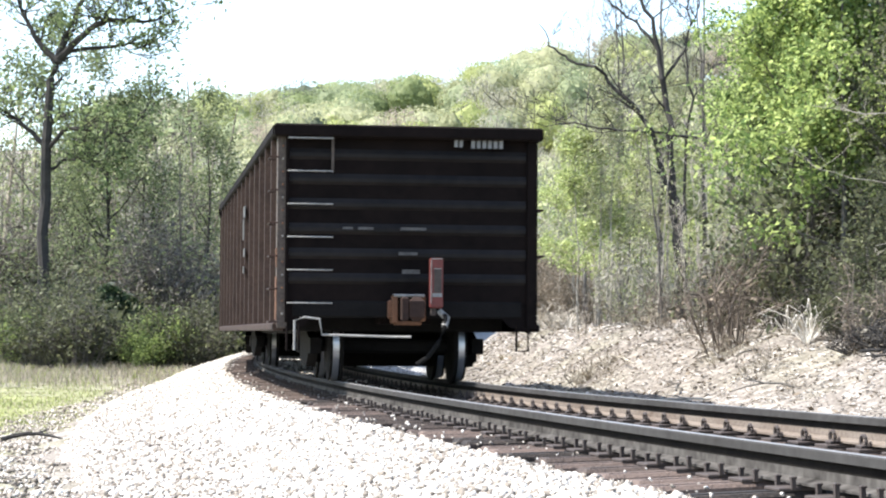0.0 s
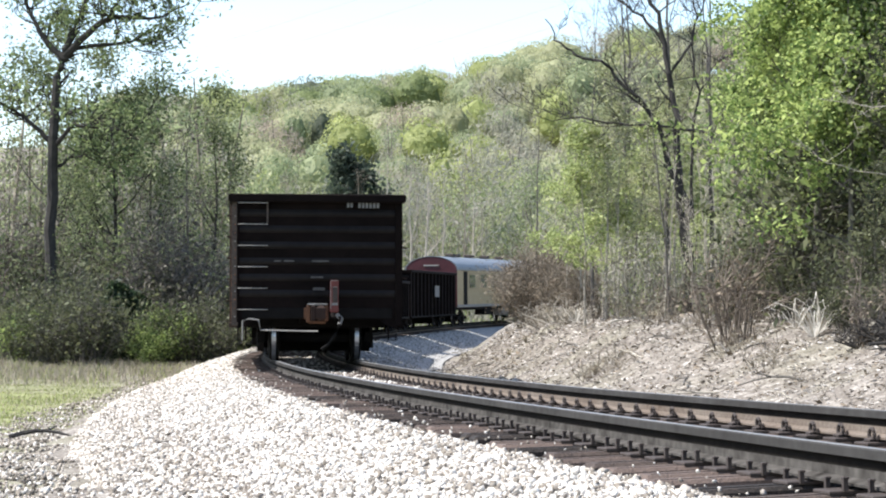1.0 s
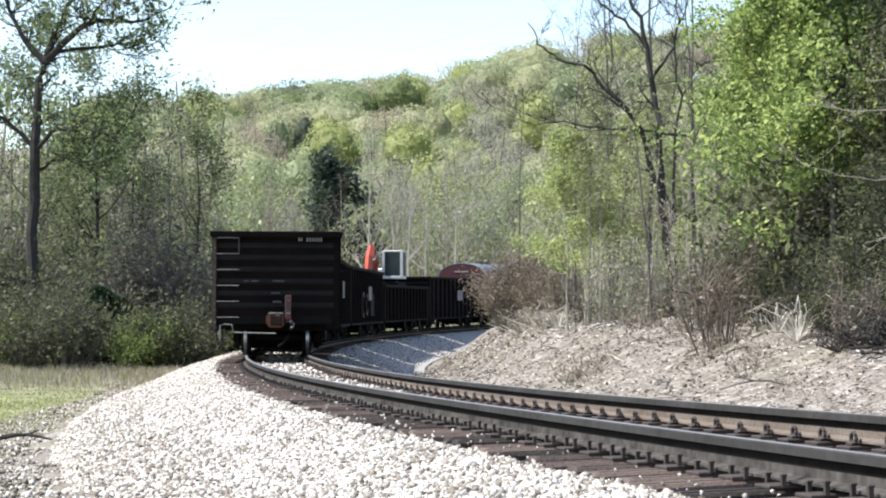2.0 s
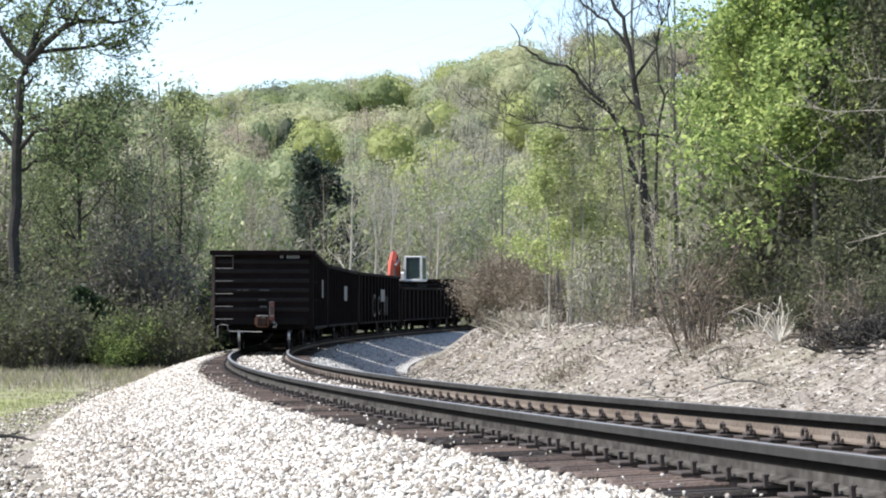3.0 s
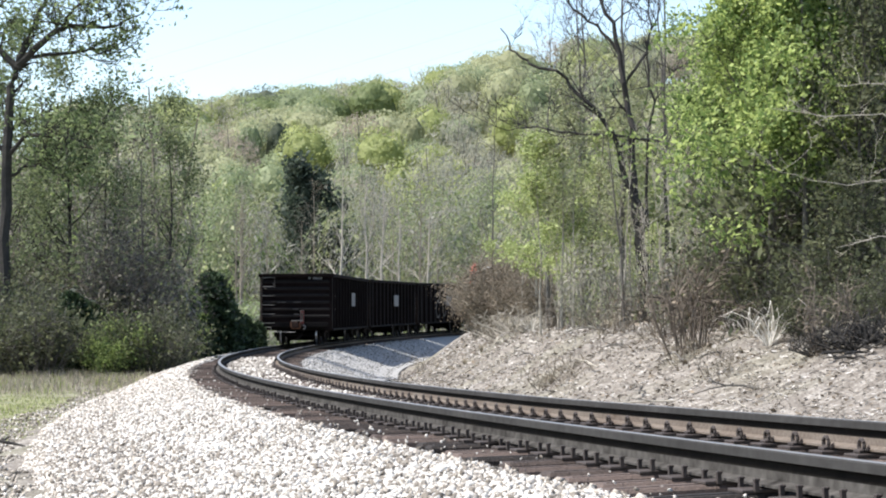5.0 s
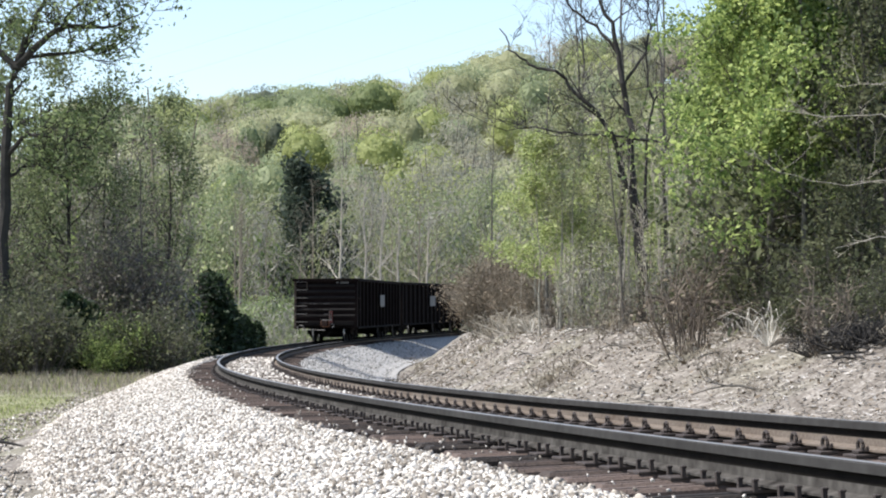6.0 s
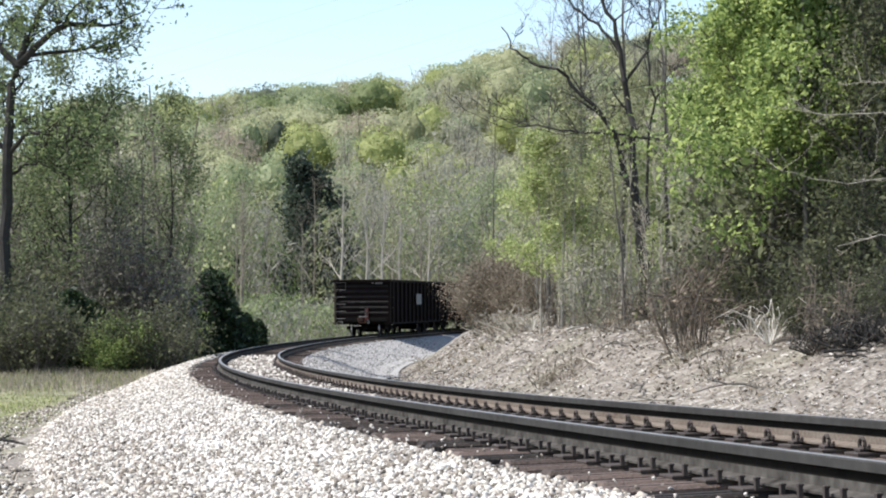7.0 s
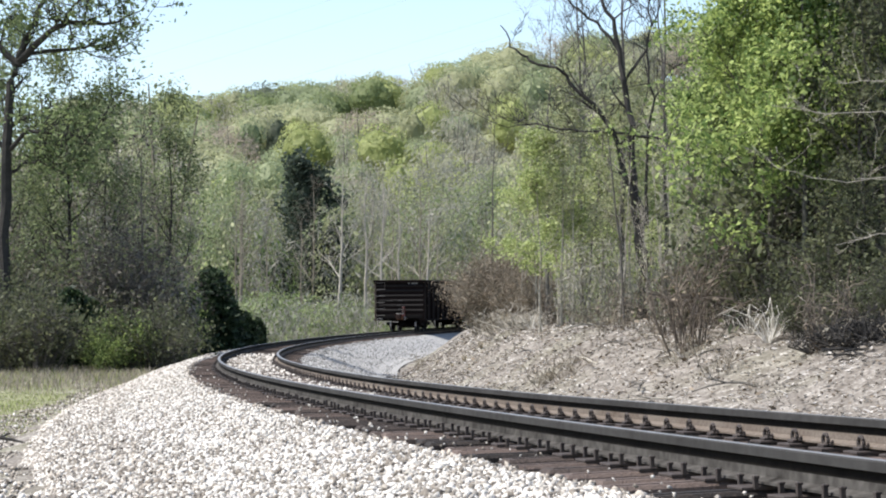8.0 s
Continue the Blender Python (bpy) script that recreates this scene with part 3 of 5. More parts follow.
        # hose and end-of-train marker
        part("air_hose", Pile().tube([(0.34, y - 0.05, 0.84), (0.40, y - 0.2, 0.78), (0.38, y - 0.26, 0.64), (0.30, y - 0.26, 0.46), (0.18, y - 0.26, 0.30), (0.06, y - 0.24, 0.22)], 0.028, 8), BLACK, car)
        part("hose_coupling", Pile().tube([(0.34, y - 0.12, 0.84), (0.42, y - 0.18, 0.76), (0.38, y - 0.24, 0.66)], 0.04, 8), PALE, car, "shiny brake hose fitting")
        mk = part("end_marker", Pile().box((0.295, y - 0.14, 1.165), (0.145, 0.12, 0.58), 0.014), RED, car, "red end-of-train marker box")
        part("marker_panel", Pile().box((0.305, y - 0.206, 1.19), (0.085, 0.012, 0.27), 0.0), IRON, mk)
        part("marker_trim", Pile().box((0.295, y - 0.204, 1.445), (0.13, 0.012, 0.012)).box((0.228, y - 0.204, 1.18), (0.010, 0.012, 0.5)).box((0.305, y - 0.209, 1.33), (0.085, 0.012, 0.010)), PALE, mk, "worn pale edges")
        part("marker_band", Pile().box((0.30, y - 0.207, 1.025), (0.11, 0.012, 0.045), 0.0), STENCIL, mk)
        part("marker_bracket", Pile().box((0.27, y - 0.1, 0.86), (0.06, 0.1, 0.14), 0.01), IRON, mk)
        # faded stencil bars
        ey = -L - 0.048
        for x0, x1, z, h in ((0.52, 0.64, 2.82, 0.10), (0.72, 1.12, 2.81, 0.10)):
            k = max(2, int((x1 - x0) / 0.06))
            for i in range(k):
                w = (x1 - x0) / k
                part("stencil_bar", Pile().box((x0 + (i + 0.5) * w, ey, z), (w * 0.66, 0.006, h)), STENCIL, car)
        for x0, x1, z, h in ((-0.60, -0.42, 1.80, 0.03), (-0.10, 0.20, 1.80, 0.035), (-0.12, 0.10, 1.51, 0.035), (-0.08, 0.13, 1.30, 0.05), (-0.78, -0.66, 1.80, 0.03)):
            part("stencil_bar", Pile().box((x0 / 2 + x1 / 2, ey, z), (x1 - x0, 0.006, h)), FADED, car)
    return car, sets


def coach():
    car = tagged(new("passenger_coach"), "old tan coach with maroon arched end and silver roof", "railway coach")
    L, w = 11.5, 1.52
    part("floor_frame", Pile().box((0, 0, 1.0), (2.7, 2 * L, 0.25), 0.02), BLACK, car)
    for sx in (-1, 1):
        part("side_wall", Pile().box((sx * (w - 0.03), 0, 2.15), (0.06, 2 * L, 2.1), 0.01), TAN, car)
        part("sill_band", Pile().box((sx * (w + 0.01), 0, 1.12), (0.05, 2 * L, 0.16), 0.01), PALE, car, "pale band along the sill")
        for i in range(7):
            y = -L + 3.6 + i * 2.8
            wd = part("window", Pile().box((sx * (w + 0.005), y, 2.55), (0.04, 1.3, 0.75), 0.01), GLASS, car)
            part("window_frame", Pile().box((sx * (w + 0.012), y, 2.14), (0.05, 1.42, 0.06)).box((sx * (w + 0.012), y, 2.96), (0.05, 1.42, 0.06)), TAN, wd)
        part("door", Pile().box((sx * (w + 0.006), -L + 1.9, 2.15), (0.05, 0.8, 1.95), 0.01), BLACK, car, "dark side door")
    for sy in (-1, 1):
        poly = [(-w, 1.1), (w, 1.1), (w, 3.2)] + [(w * math.cos(radians(a)), 3.2 + 0.76 * math.sin(radians(a))) for a in range(12, 180, 12)] + [(-w, 3.2)]
        part("end_wall", Pile().prism(poly, sy * L - 0.04, sy * L + 0.04), MAROON, car, "maroon end wall under the arched roof")
        part("end_lamp", Pile().box((0, sy * (L + 0.06), 3.45), (0.9, 0.05, 0.09), 0.01), PALE, car)
        part("end_door", Pile().box((0, sy * (L + 0.05), 2.1), (0.8, 0.05, 1.95), 0.01), BLACK, car)
        couple(car, sy * L, sy, False)
    roof = Pile()
    rp = [((w + 0.05) * math.cos(radians(a)), 3.2 + 0.80 * math.sin(radians(a))) for a in range(0, 181, 12)]
    n = len(rp)
    inner = [(x * 0.97, z - 0.035) for x, z in rp]
    vs = [(x, y, z) for y in (-L - 0.06, L + 0.06) for ring in (rp, inner) for x, z in ring]
    roof.add(vs, [(i, i + 1, 2 * n + i + 1, 2 * n + i) for i in range(n - 1)] + [(n + i + 1, n + i, 3 * n + i, 3 * n + i + 1) for i in range(n - 1)]
             + [(i + 1, i, n + i, n + i + 1) for i in range(n - 1)] + [(2 * n + i, 2 * n + i + 1, 3 * n + i + 1, 3 * n + i) for i in range(n - 1)])
    part("roof", roof, SILVER, car, "silver arched roof")
    for y in (-8.5, -7.4, -4, 0, 4):
        part("roof_vent", Pile().box((0.35, y, 4.08), (0.5, 0.6, 0.18), 0.03), IRON, car)
    part("equipment_box", Pile().box((1.1, 1.2, 0.72), (0.6, 1.8, 0.5), 0.02), PALE, car)
    part("equipment_box", Pile().box((1.1, -3.2, 0.75), (0.6, 2.4, 0.42), 0.02), BLACK, car)
    return car, truck(car, -8.6, WHEEL_MESH, SIDE_FRAME, BOLSTER) + truck(car, 8.6, WHEEL_MESH, SIDE_FRAME, BOLSTER)


def excavator():
    """A track machine that rides on the rims of the low gondola; origin at rail level below it."""
    m = tagged(new("excavator"), "white-cabbed track excavator with an orange-red folded boom", "excavator")
    part("undercarriage", Pile().box((-0.45, 0, 2.72), (2.7, 2.6, 0.3), 0.04), BLACK, m)
    part("turntable", Pile().tube([(0, 0, 2.86), (0, 0, 3.05)], 0.7, 20), BLACK, m)
    part("engine_cover", Pile().box((-0.1, 0.9, 3.32), (2.0, 1.3, 0.55), 0.08), WHITE, m)
    cab = part("cab", Pile().box((0.6, -0.5, 3.1), (1.0, 1.5, 0.14), 0.02).box((0.6, -0.5, 4.42), (0.98, 1.5, 0.09), 0.03)
               .box((0.14, -1.2, 3.75), (0.12, 0.12, 1.25), 0.02).box((1.06, -1.2, 3.75), (0.12, 0.12, 1.25), 0.02).box((0.14, 0.2, 3.75), (0.09, 0.09, 1.25)).box((1.06, 0.2, 3.75), (0.09, 0.09, 1.25)), WHITE, m, "white cab frame")
    part("cab_window", Pile().box((0.6, -1.2, 3.77), (0.85, 0.02, 1.2)).box((1.07, -0.5, 3.77), (0.02, 1.3, 1.2)).box((0.13, -0.5, 3.77), (0.02, 1.3, 1.2)).box((0.6, 0.21, 3.77), (0.95, 0.02, 1.2)), GLASS, cab)
    b = Pile()
    for a, c, w in (((-0.4, -0.7, 3.2), (-0.4, -1.75, 4.6), 0.36), ((-0.4, -1.7, 4.65), (-0.4, -2.8, 3.2), 0.30)):
        b.tube([a, tuple((np.array(a) + np.array(c)) / 2 + np.array((0, 0, 0.18))), c], [w * 0.55, w * 0.75, w * 0.5], 4)
    part("boom", b, ORANGE, m, "folded orange-red boom")
    part("hydraulic_ram", Pile().tube([(-0.4, -1.1, 2.95), (-0.4, -1.6, 3.9)], 0.06, 8).tube([(-0.15, -1.5, 4.3), (-0.15, -2.5, 3.9)], 0.06, 8), PALE, m)
    part("grapple", Pile().tube([(-0.4, -2.8, 3.2), (-0.4, -2.9, 2.85)], 0.12, 8).box((-0.4, -2.92, 2.78), (0.5, 0.3, 0.24), 0.04), BLACK, m)
    return m


CARS = []
CARS.append((*gondola("dark brown high-sided gondola ending the train, rusty coupler", last=True, plate=True), 0, PIVOT))
CARS.append((*gondola("dark brown high-sided gondola with a pale side panel"), 1, PIVOT))
CARS.append((*gondola("dark brown high-sided gondola with faded markings on its side"), 2, PIVOT))
CARS.append((*gondola("dark low-sided gondola carrying an excavator", plate=False, low=True), 3, PIVOT))
CARS.append((*gondola("dark brown high-sided gondola coupled to the coach"), 4, PIVOT))
g = CARS[2][0]
for y0, r0, a0, a1 in ((-2.6, 0.5, 40, 320), (-0.9, 0.42, 20, 340)):       # faded chalk-like loops and bars
    p = Pile()
    pts = [(y0 + r0 * math.cos(radians(a)), 1.45 + r0 * math.sin(radians(a))) for a in np.linspace(a0, a1, 15)]
    for (ya, za), (yb, zb) in zip(pts, pts[1:]):
        d = Vector((0, yb - ya, zb - za)).normalized()
        n = Vector((0, -d.z, d.y)) * 0.05
        p.add([(1.582, ya - n.y, za - n.z), (1.582, yb - n.y, zb - n.z), (1.582, yb + n.y, zb + n.z), (1.582, ya + n.y, za + n.z)], [(0, 1, 2, 3)])
    part("marking", p, FADED, g, "faded loop-shaped marking")
for y0 in (1.0, 1.6, 2.2):
    part("marking", Pile().box((1.582, y0, 1.45), (0.01, 0.14, 0.95)), FADED, g, "faded upright marking")
EXCAVATOR = excavator()
COACH = coach()


def tail(t):
    """Where the last car's end is along the line."""
    return 14.8 + 13.3 * t - 0.13 * t * t


def riding(centre, pivot):
    a, b = Vector(on_line(centre - pivot)), Vector(on_line(centre + pivot))
    d = b - a
    return Matrix.Translation((a + b) / 2) @ Euler((0, 0, math.atan2(-d.x, d.y))).to_matrix().to_4x4() @ Euler((math.atan2(d.z, math.hypot(d.x, d.y)), 0, 0)).to_matrix().to_4x4()


def motions():
    """The train runs off round the curve; its wheels roll."""
    times = [i / 10 for i in range(81)]
    fine = [i / 30 for i in range(241)]
    for car, sets, i, pivot in CARS:
        off = BODY_LEN / 2 + i * PITCH
        walk(car, [(t, riding(tail(t) + off, pivot)) for t in times])
        if i == 3:
            walk(EXCAVATOR, [(t, riding(tail(t) + off, pivot) @ pose(0.45, -0.85, -0.26)) for t in times])
        for w in sets if i == 0 else ():
            at = w.location.copy()
            walk(w, [(t, Matrix.Translation(at) @ Euler((-(tail(t) - tail(0)) / 0.42, 0, 0)).to_matrix().to_4x4()) for t in fine])
    walk(COACH[0], [(t, riding(tail(t) + 5 * PITCH + 11.7, 8.6)) for t in times])

# ================= ties and fastenings =================
def tie_mesh():
    p = Pile()
    p.box((0, 0, -0.275), (2.70, 0.215, 0.17), 0.02)
    p.box((0.9, 0.02, -0.192), (0.7, 0.012, 0.012)).box((-1.0, -0.03, -0.192), (0.6, 0.010, 0.012))
    return p.mesh("tie", TIE)


def plate_mesh():
    return Pile().box((0, 0, -0.181), (0.36, 0.19, 0.018), 0.004).mesh("tie_plate", IRON)


def spike_mesh():
    return Pile().box((0, 0, -0.160), (0.022, 0.024, 0.055)).box((0.002, 0, -0.130), (0.028, 0.030, 0.014), 0.004).mesh("spike", IRON)


def anchor_mesh():
    """A sprung rail clip: a looped rod with a tail along the rail, on its shoulder."""
    p = Pile()
    loop = [(0.0, 0.036 * math.cos(radians(a)), -0.132 + 0.036 * math.sin(radians(a))) for a in range(215, -41, -17)]
    p.tube(loop + [(0.012, -0.02, -0.158), (0.012, -0.062, -0.152), (0.0, -0.092, -0.146)], 0.0125, 6)
    p.tube([(0.0, -0.080, -0.150), (0.0, -0.098, -0.132)], 0.009, 5)
    p.box((0.005, 0.01, -0.166), (0.07, 0.085, 0.022), 0.005)
    return p.mesh("rail_clip", IRON)


TIE_ME, PLATE_ME, SPIKE_ME, ANCHOR_ME = tie_mesh(), plate_mesh(), spike_mesh(), anchor_mesh()
rnd = random.Random(5)
for i in range(-18, 250):
    s = 2.357 + i * 0.4937
    h = float(np.interp(s, LS, LH))
    t = new("tie", TIE_ME)
    t.parent = track
    jog = rnd.uniform(-0.11, 0.11)
    up = float(tilt(s))
    t.matrix_local = Matrix.Translation(on_line(s, jog, up / 2 + rnd.uniform(-0.022, 0.0))) @ Euler((0, -math.atan2(up, GAUGE), h + rnd.uniform(-0.035, 0.035))).to_matrix().to_4x4()
    for sx in (-1, 1):
        pl = new("tie_plate", PLATE_ME)
        pl.parent = t
        pl.location = (sx * GAUGE / 2 + jog, 0, 0)
        if s < 62 and sx < 0:
            for dy in (-0.10, 0.10):
                sp = new("spike", SPIKE_ME)
                sp.parent = t
                sp.location = (sx * GAUGE / 2 - 0.11 + jog, dy + rnd.uniform(-0.01, 0.01), rnd.uniform(-0.01, 0.02))
    if s < 90:
        an = new("rail_clip", ANCHOR_ME)
        an.parent = t
        an.location = (GAUGE / 2 - 0.105 + jog, rnd.uniform(-0.02, 0.02), rnd.uniform(0.0, 0.006))

# ================= loose ballast stones =================
def stones(name, count, s0, s1, pick, size, seed, label, power=1.6, mat=None, cribs=False, lift=0.0, grounded=False):
    rng = np.random.default_rng(seed)
    u = rng.random(count)
    s = s0 + (s1 - s0) * u ** power
    if cribs:       # only in the gaps between the ties
        s = 2.357 + (np.round((s - 2.357) / 0.4937 - 0.5) + 0.5) * 0.4937 + rng.uniform(-0.12, 0.12, count)
    o = pick(rng, s)
    h = np.interp(s, LS, LH)
    x, y = np.interp(s, LS, LX) - np.cos(h) * o, np.interp(s, LS, LY) - np.sin(h) * o
    zz = shoulder_height(s, o)
    z = np.interp(s, LS, LZ) + zz + lift
    if grounded:
        z = np.maximum(z, ground_height(x, y) - 0.03)
    base = np.array([(-1, -1, -1), (1, -1, -1), (1, 1, -1), (-1, 1, -1), (-1, -1, 1), (1, -1, 1), (1, 1, 1), (-1, 1, 1)], float) * 0.62
    faces = np.array([(0, 2, 1), (0, 3, 2), (4, 5, 6), (4, 6, 7), (0, 1, 5), (0, 5, 4), (1, 2, 6), (1, 6, 5), (2, 3, 7), (2, 7, 6), (3, 0, 4), (3, 4, 7)])
    sz = size * np.clip(rng.lognormal(0, 0.32, count), 0.5, 1.7) * (1 + np.clip(s - 15, 0, 60) / 60)
    v = base[None] + rng.normal(0, 0.24, (count, 8, 3))
    v *= np.stack([rng.uniform(0.7, 1.25, count), rng.uniform(0.7, 1.25, count), rng.uniform(0.5, 0.9, count)], -1)[:, None, :]
    q = rng.normal(size=(count, 4)); q /= np.linalg.norm(q, axis=1, keepdims=True)
    w_, a, b, c = q.T
    R = np.stack([np.stack([1 - 2 * (b * b + c * c), 2 * (a * b - c * w_), 2 * (a * c + b * w_)], -1),
                  np.stack([2 * (a * b + c * w_), 1 - 2 * (a * a + c * c), 2 * (b * c - a * w_)], -1),
                  np.stack([2 * (a * c - b * w_), 2 * (b * c + a * w_), 1 - 2 * (a * a + b * b)], -1)], -2)
    v = np.einsum("nij,nkj->nki", R, v) * sz[:, None, None]
    v += np.stack([x, y, z + sz * rng.uniform(-0.2, 0.55, count)], -1)[:, None, :]
    f = (faces[None] + 8 * np.arange(count)[:, None, None]).reshape(-1)
    me = bpy.data.meshes.new(name)
    me.vertices.add(8 * count); me.loops.add(36 * count); me.polygons.add(12 * count)
    me.vertices.foreach_set("co", v.astype(np.float32).ravel())
    me.loops.foreach_set("vertex_index", f.astype(np.int32))
    me.polygons.foreach_set("loop_start", np.arange(0, 36 * count, 3, dtype=np.int32))
    me.materials.append(mat or STONE)
    me.update(calc_edges=True)
    return tagged(new(name, me), label, "ballast stones", kind="stuff")


stones("ballast_stones", 100000, -1.5, 70, lambda r, s: 1.47 + (pad_edge(s) + 0.25 - 1.47) * r.random(len(s)), 0.0148, 11, "pale crushed limestone stones on the ballast shoulder", power=1.75)
stones("ballast_stones", 9000, -1, 60, lambda r, s: r.uniform(-0.62, 0.62, len(s)), 0.020, 12, "pale stones lying between the rails", cribs=True)
stones("ballast_stones", 12000, 25, 110, lambda r, s: -1.0 - (bank_toe(s) - 1.2) * r.random(len(s)), 0.013, 13, "dusty grey stones on the inner ballast shoulder", mat=GREYSTONE)
stones("ballast_stones", 4200, -2, 48, lambda r, s: 0.86 + 0.68 * r.random(len(s)) ** 0.7, 0.017, 14, "stones between the tie ends", mat=DIRTSTONE, cribs=True)
stones("ballast_stones", 170, -2, 40, lambda r, s: 1.38 - 0.5 * r.random(len(s)) ** 1.6, 0.0115, 16, "pale stones spilled over the tie ends", lift=0.085)
stones("ballast_stones", 24000, -1, 48, lambda r, s: pad_edge(s) + 1.5 - 2.3 * r.random(len(s)) ** 1.1, 0.0155, 15, "dirty brownish stones along the edge of the pad", mat=DIRTSTONE, grounded=True)

stones("ballast_stones", 7000, -1, 40, lambda r, s: pad_edge(s) + 1.3 - 1.6 * r.random(len(s)), 0.017, 17, "scattered pale stones beyond the edge of the pad", grounded=True)

# ================= vegetation =================
def grow(rng, height, r0, lean=(0, 0), wander=0.05, base=0.35, limbs=10, reach=0.35, rise=40, subs=5, droop=0.0, sides=7, twigs=3):
    """A trunk with limbs, branches and twigs. Returns the wood and the twig ends."""
    trunk, wood, tips = Pile(), Pile(), []
    n = 9
    pts, rad = [Vector((0, 0, -0.15))], [r0 * 1.25]
    off = Vector((0, 0, 0))
    for i in range(1, n + 1):
        f = i / n
        off += Vector((rng.gauss(0, wander), rng.gauss(0, wander), 0)) * height / n
        pts.append(Vector((lean[0] * f, lean[1] * f, height * f)) + off)
        rad.append(r0 * (1 - 0.93 * f ** 0.9))
    trunk.tube(pts, rad, sides)

    def along(p, r, f):
        k = f * (len(p) - 1)
        i = min(int(k), len(p) - 2)
        return p[i].lerp(p[i + 1], k - i), r[i] + (r[i + 1] - r[i]) * (k - i)

    def branch(start, d, length, r, level):
        m = 5
        p, rr = [start], [r]
        dd = d.normalized()
        for i in range(1, m + 1):
            dd = (dd + Vector((rng.gauss(0, 0.14), rng.gauss(0, 0.14), rng.gauss(0, 0.1) + 0.06 - droop))).normalized()
            p.append(p[-1] + dd * length / m)
            rr.append(max(r * (1 - 0.85 * i / m), 0.004))
        wood.tube(p, rr, 5 if level == 1 else (4 if level == 2 else 3), cap=False)
        if level >= 3 or (level == 2 and not twigs):
            tips.extend([p[-1], p[-2], p[-3]])
            return
        for _ in range(subs if level == 1 else twigs):
            f = rng.uniform(0.25, 1.0)
            q, qr = along(p, rr, f)
            side = Vector((rng.gauss(0, 1), rng.gauss(0, 1), rng.gauss(0.25, 0.6))).normalized()
            branch(q, dd * 0.7 + side * 0.8, length * rng.uniform(0.3, 0.55), max(qr * 0.6, 0.005), level + 1)
        tips.append(p[-1])

    for i in range(limbs):
        f = base + (1 - base) * (i + rng.random()) / limbs
        q, qr = along(pts, rad, min(f, 0.98))
        a = rng.uniform(0, 2 * math.pi)
        e = radians(rise + rng.gauss(0, 12) + 25 * (f - base))
        ln = height * reach * (1.15 - 0.75 * (f - base) / (1 - base)) * rng.uniform(0.7, 1.2)
        branch(q, Vector((math.cos(a) * math.cos(e), math.sin(a) * math.cos(e), math.sin(e))), ln, max(qr * 0.5, 0.008), 1)
    return trunk, wood, tips


def leaves_at(rng, tips, count, spread, size, mat, name="crown"):
    t = np.array([tuple(p) for p in tips])
    g = np.random.default_rng(rng.randrange(1 << 30))
    t = t[g.random(len(t)) < 0.5] if len(t) > 40 else t       # leaves come in sprays, with bare twigs between
    c = t[g.integers(0, len(t), count)] + g.normal(0, spread, (count, 3))
    nrm = g.normal(size=(count, 3)) + np.array((0, 0, 0.6))
    return quads(name, c, nrm, size * g.lognormal(0, 0.3, count), mat, long=1.15)


def tree_mesh(seed, leaf_count=6000, spread=0.22, size=0.045, bark=BARK, foliage=LEAF, **kw):
    rng = random.Random(seed)
    trunk, wood, tips = grow(rng, **kw)
    return trunk.mesh("trunk", bark), wood.mesh("branch_work", bark), (leaves_at(rng, tips, leaf_count, spread, size, foliage) if leaf_count else None)


def plant(name, meshes, x, y, label, category="tree", group="", turn=0.0, scale=1.0, sink=0.05):
    z = float(ground_height(x, y)[0]) - sink
    ob = tagged(new(name), label, category, group)
    ob.matrix_world = pose(x, y, z, 0, 0, turn) @ Matrix.Scale(scale, 4)
    for n, me in zip(("trunk", "branch_work", "crown") if len(meshes) == 3 else ("wood", "crown"), meshes):
        if me:
            c = new(n, me)
            if n == "branch_work":
                tagged(c, kind="stuff")
            c.parent = ob
    return ob


def bush_mesh(seed, width, height, stems=14, leaf_count=1500, size=0.05, foliage=LEAF, bark=BARK, spread=0.18, twigs=4, arch=0.3, thick=0.016):
    rng = random.Random(seed)
    wood, tips = Pile(), []
    for _ in range(stems):
        a, r = rng.uniform(0, 2 * math.pi), width * 0.5 * math.sqrt(rng.random())
        top = Vector((math.cos(a) * r, math.sin(a) * r, height * rng.uniform(0.55, 1.0) * (1 - 0.45 * (2 * r / width) ** 2)))
        root = Vector((top.x * 0.35 + rng.gauss(0, 0.05), top.y * 0.35 + rng.gauss(0, 0.05), -0.08))
        mid = root.lerp(top, 0.55) + Vector((rng.gauss(0, arch * 0.3), rng.gauss(0, arch * 0.3), height * 0.08))
        wood.tube([root, mid, top], [thick, thick * 0.7, thick * 0.25], 4, cap=False)
        tips.append(top)
        for _ in range(twigs):
            q = root.lerp(mid, rng.uniform(0.5, 1)) if rng.random() < 0.4 else mid.lerp(top, rng.random())
            e = q + Vector((rng.gauss(0, 0.22), rng.gauss(0, 0.22), rng.gauss(0.12, 0.15))) * max(height, 0.8) * 0.6
            wood.tube([q, q.lerp(e, 0.5) + Vector((0, 0, 0.03)), e], [0.007, 0.005, 0.003], 3, cap=False)
            tips += [e, q.lerp(e, 0.6)]
    return wood.mesh("trunk", bark), (leaves_at(rng, tips, leaf_count, spread, size, foliage) if leaf_count else None)


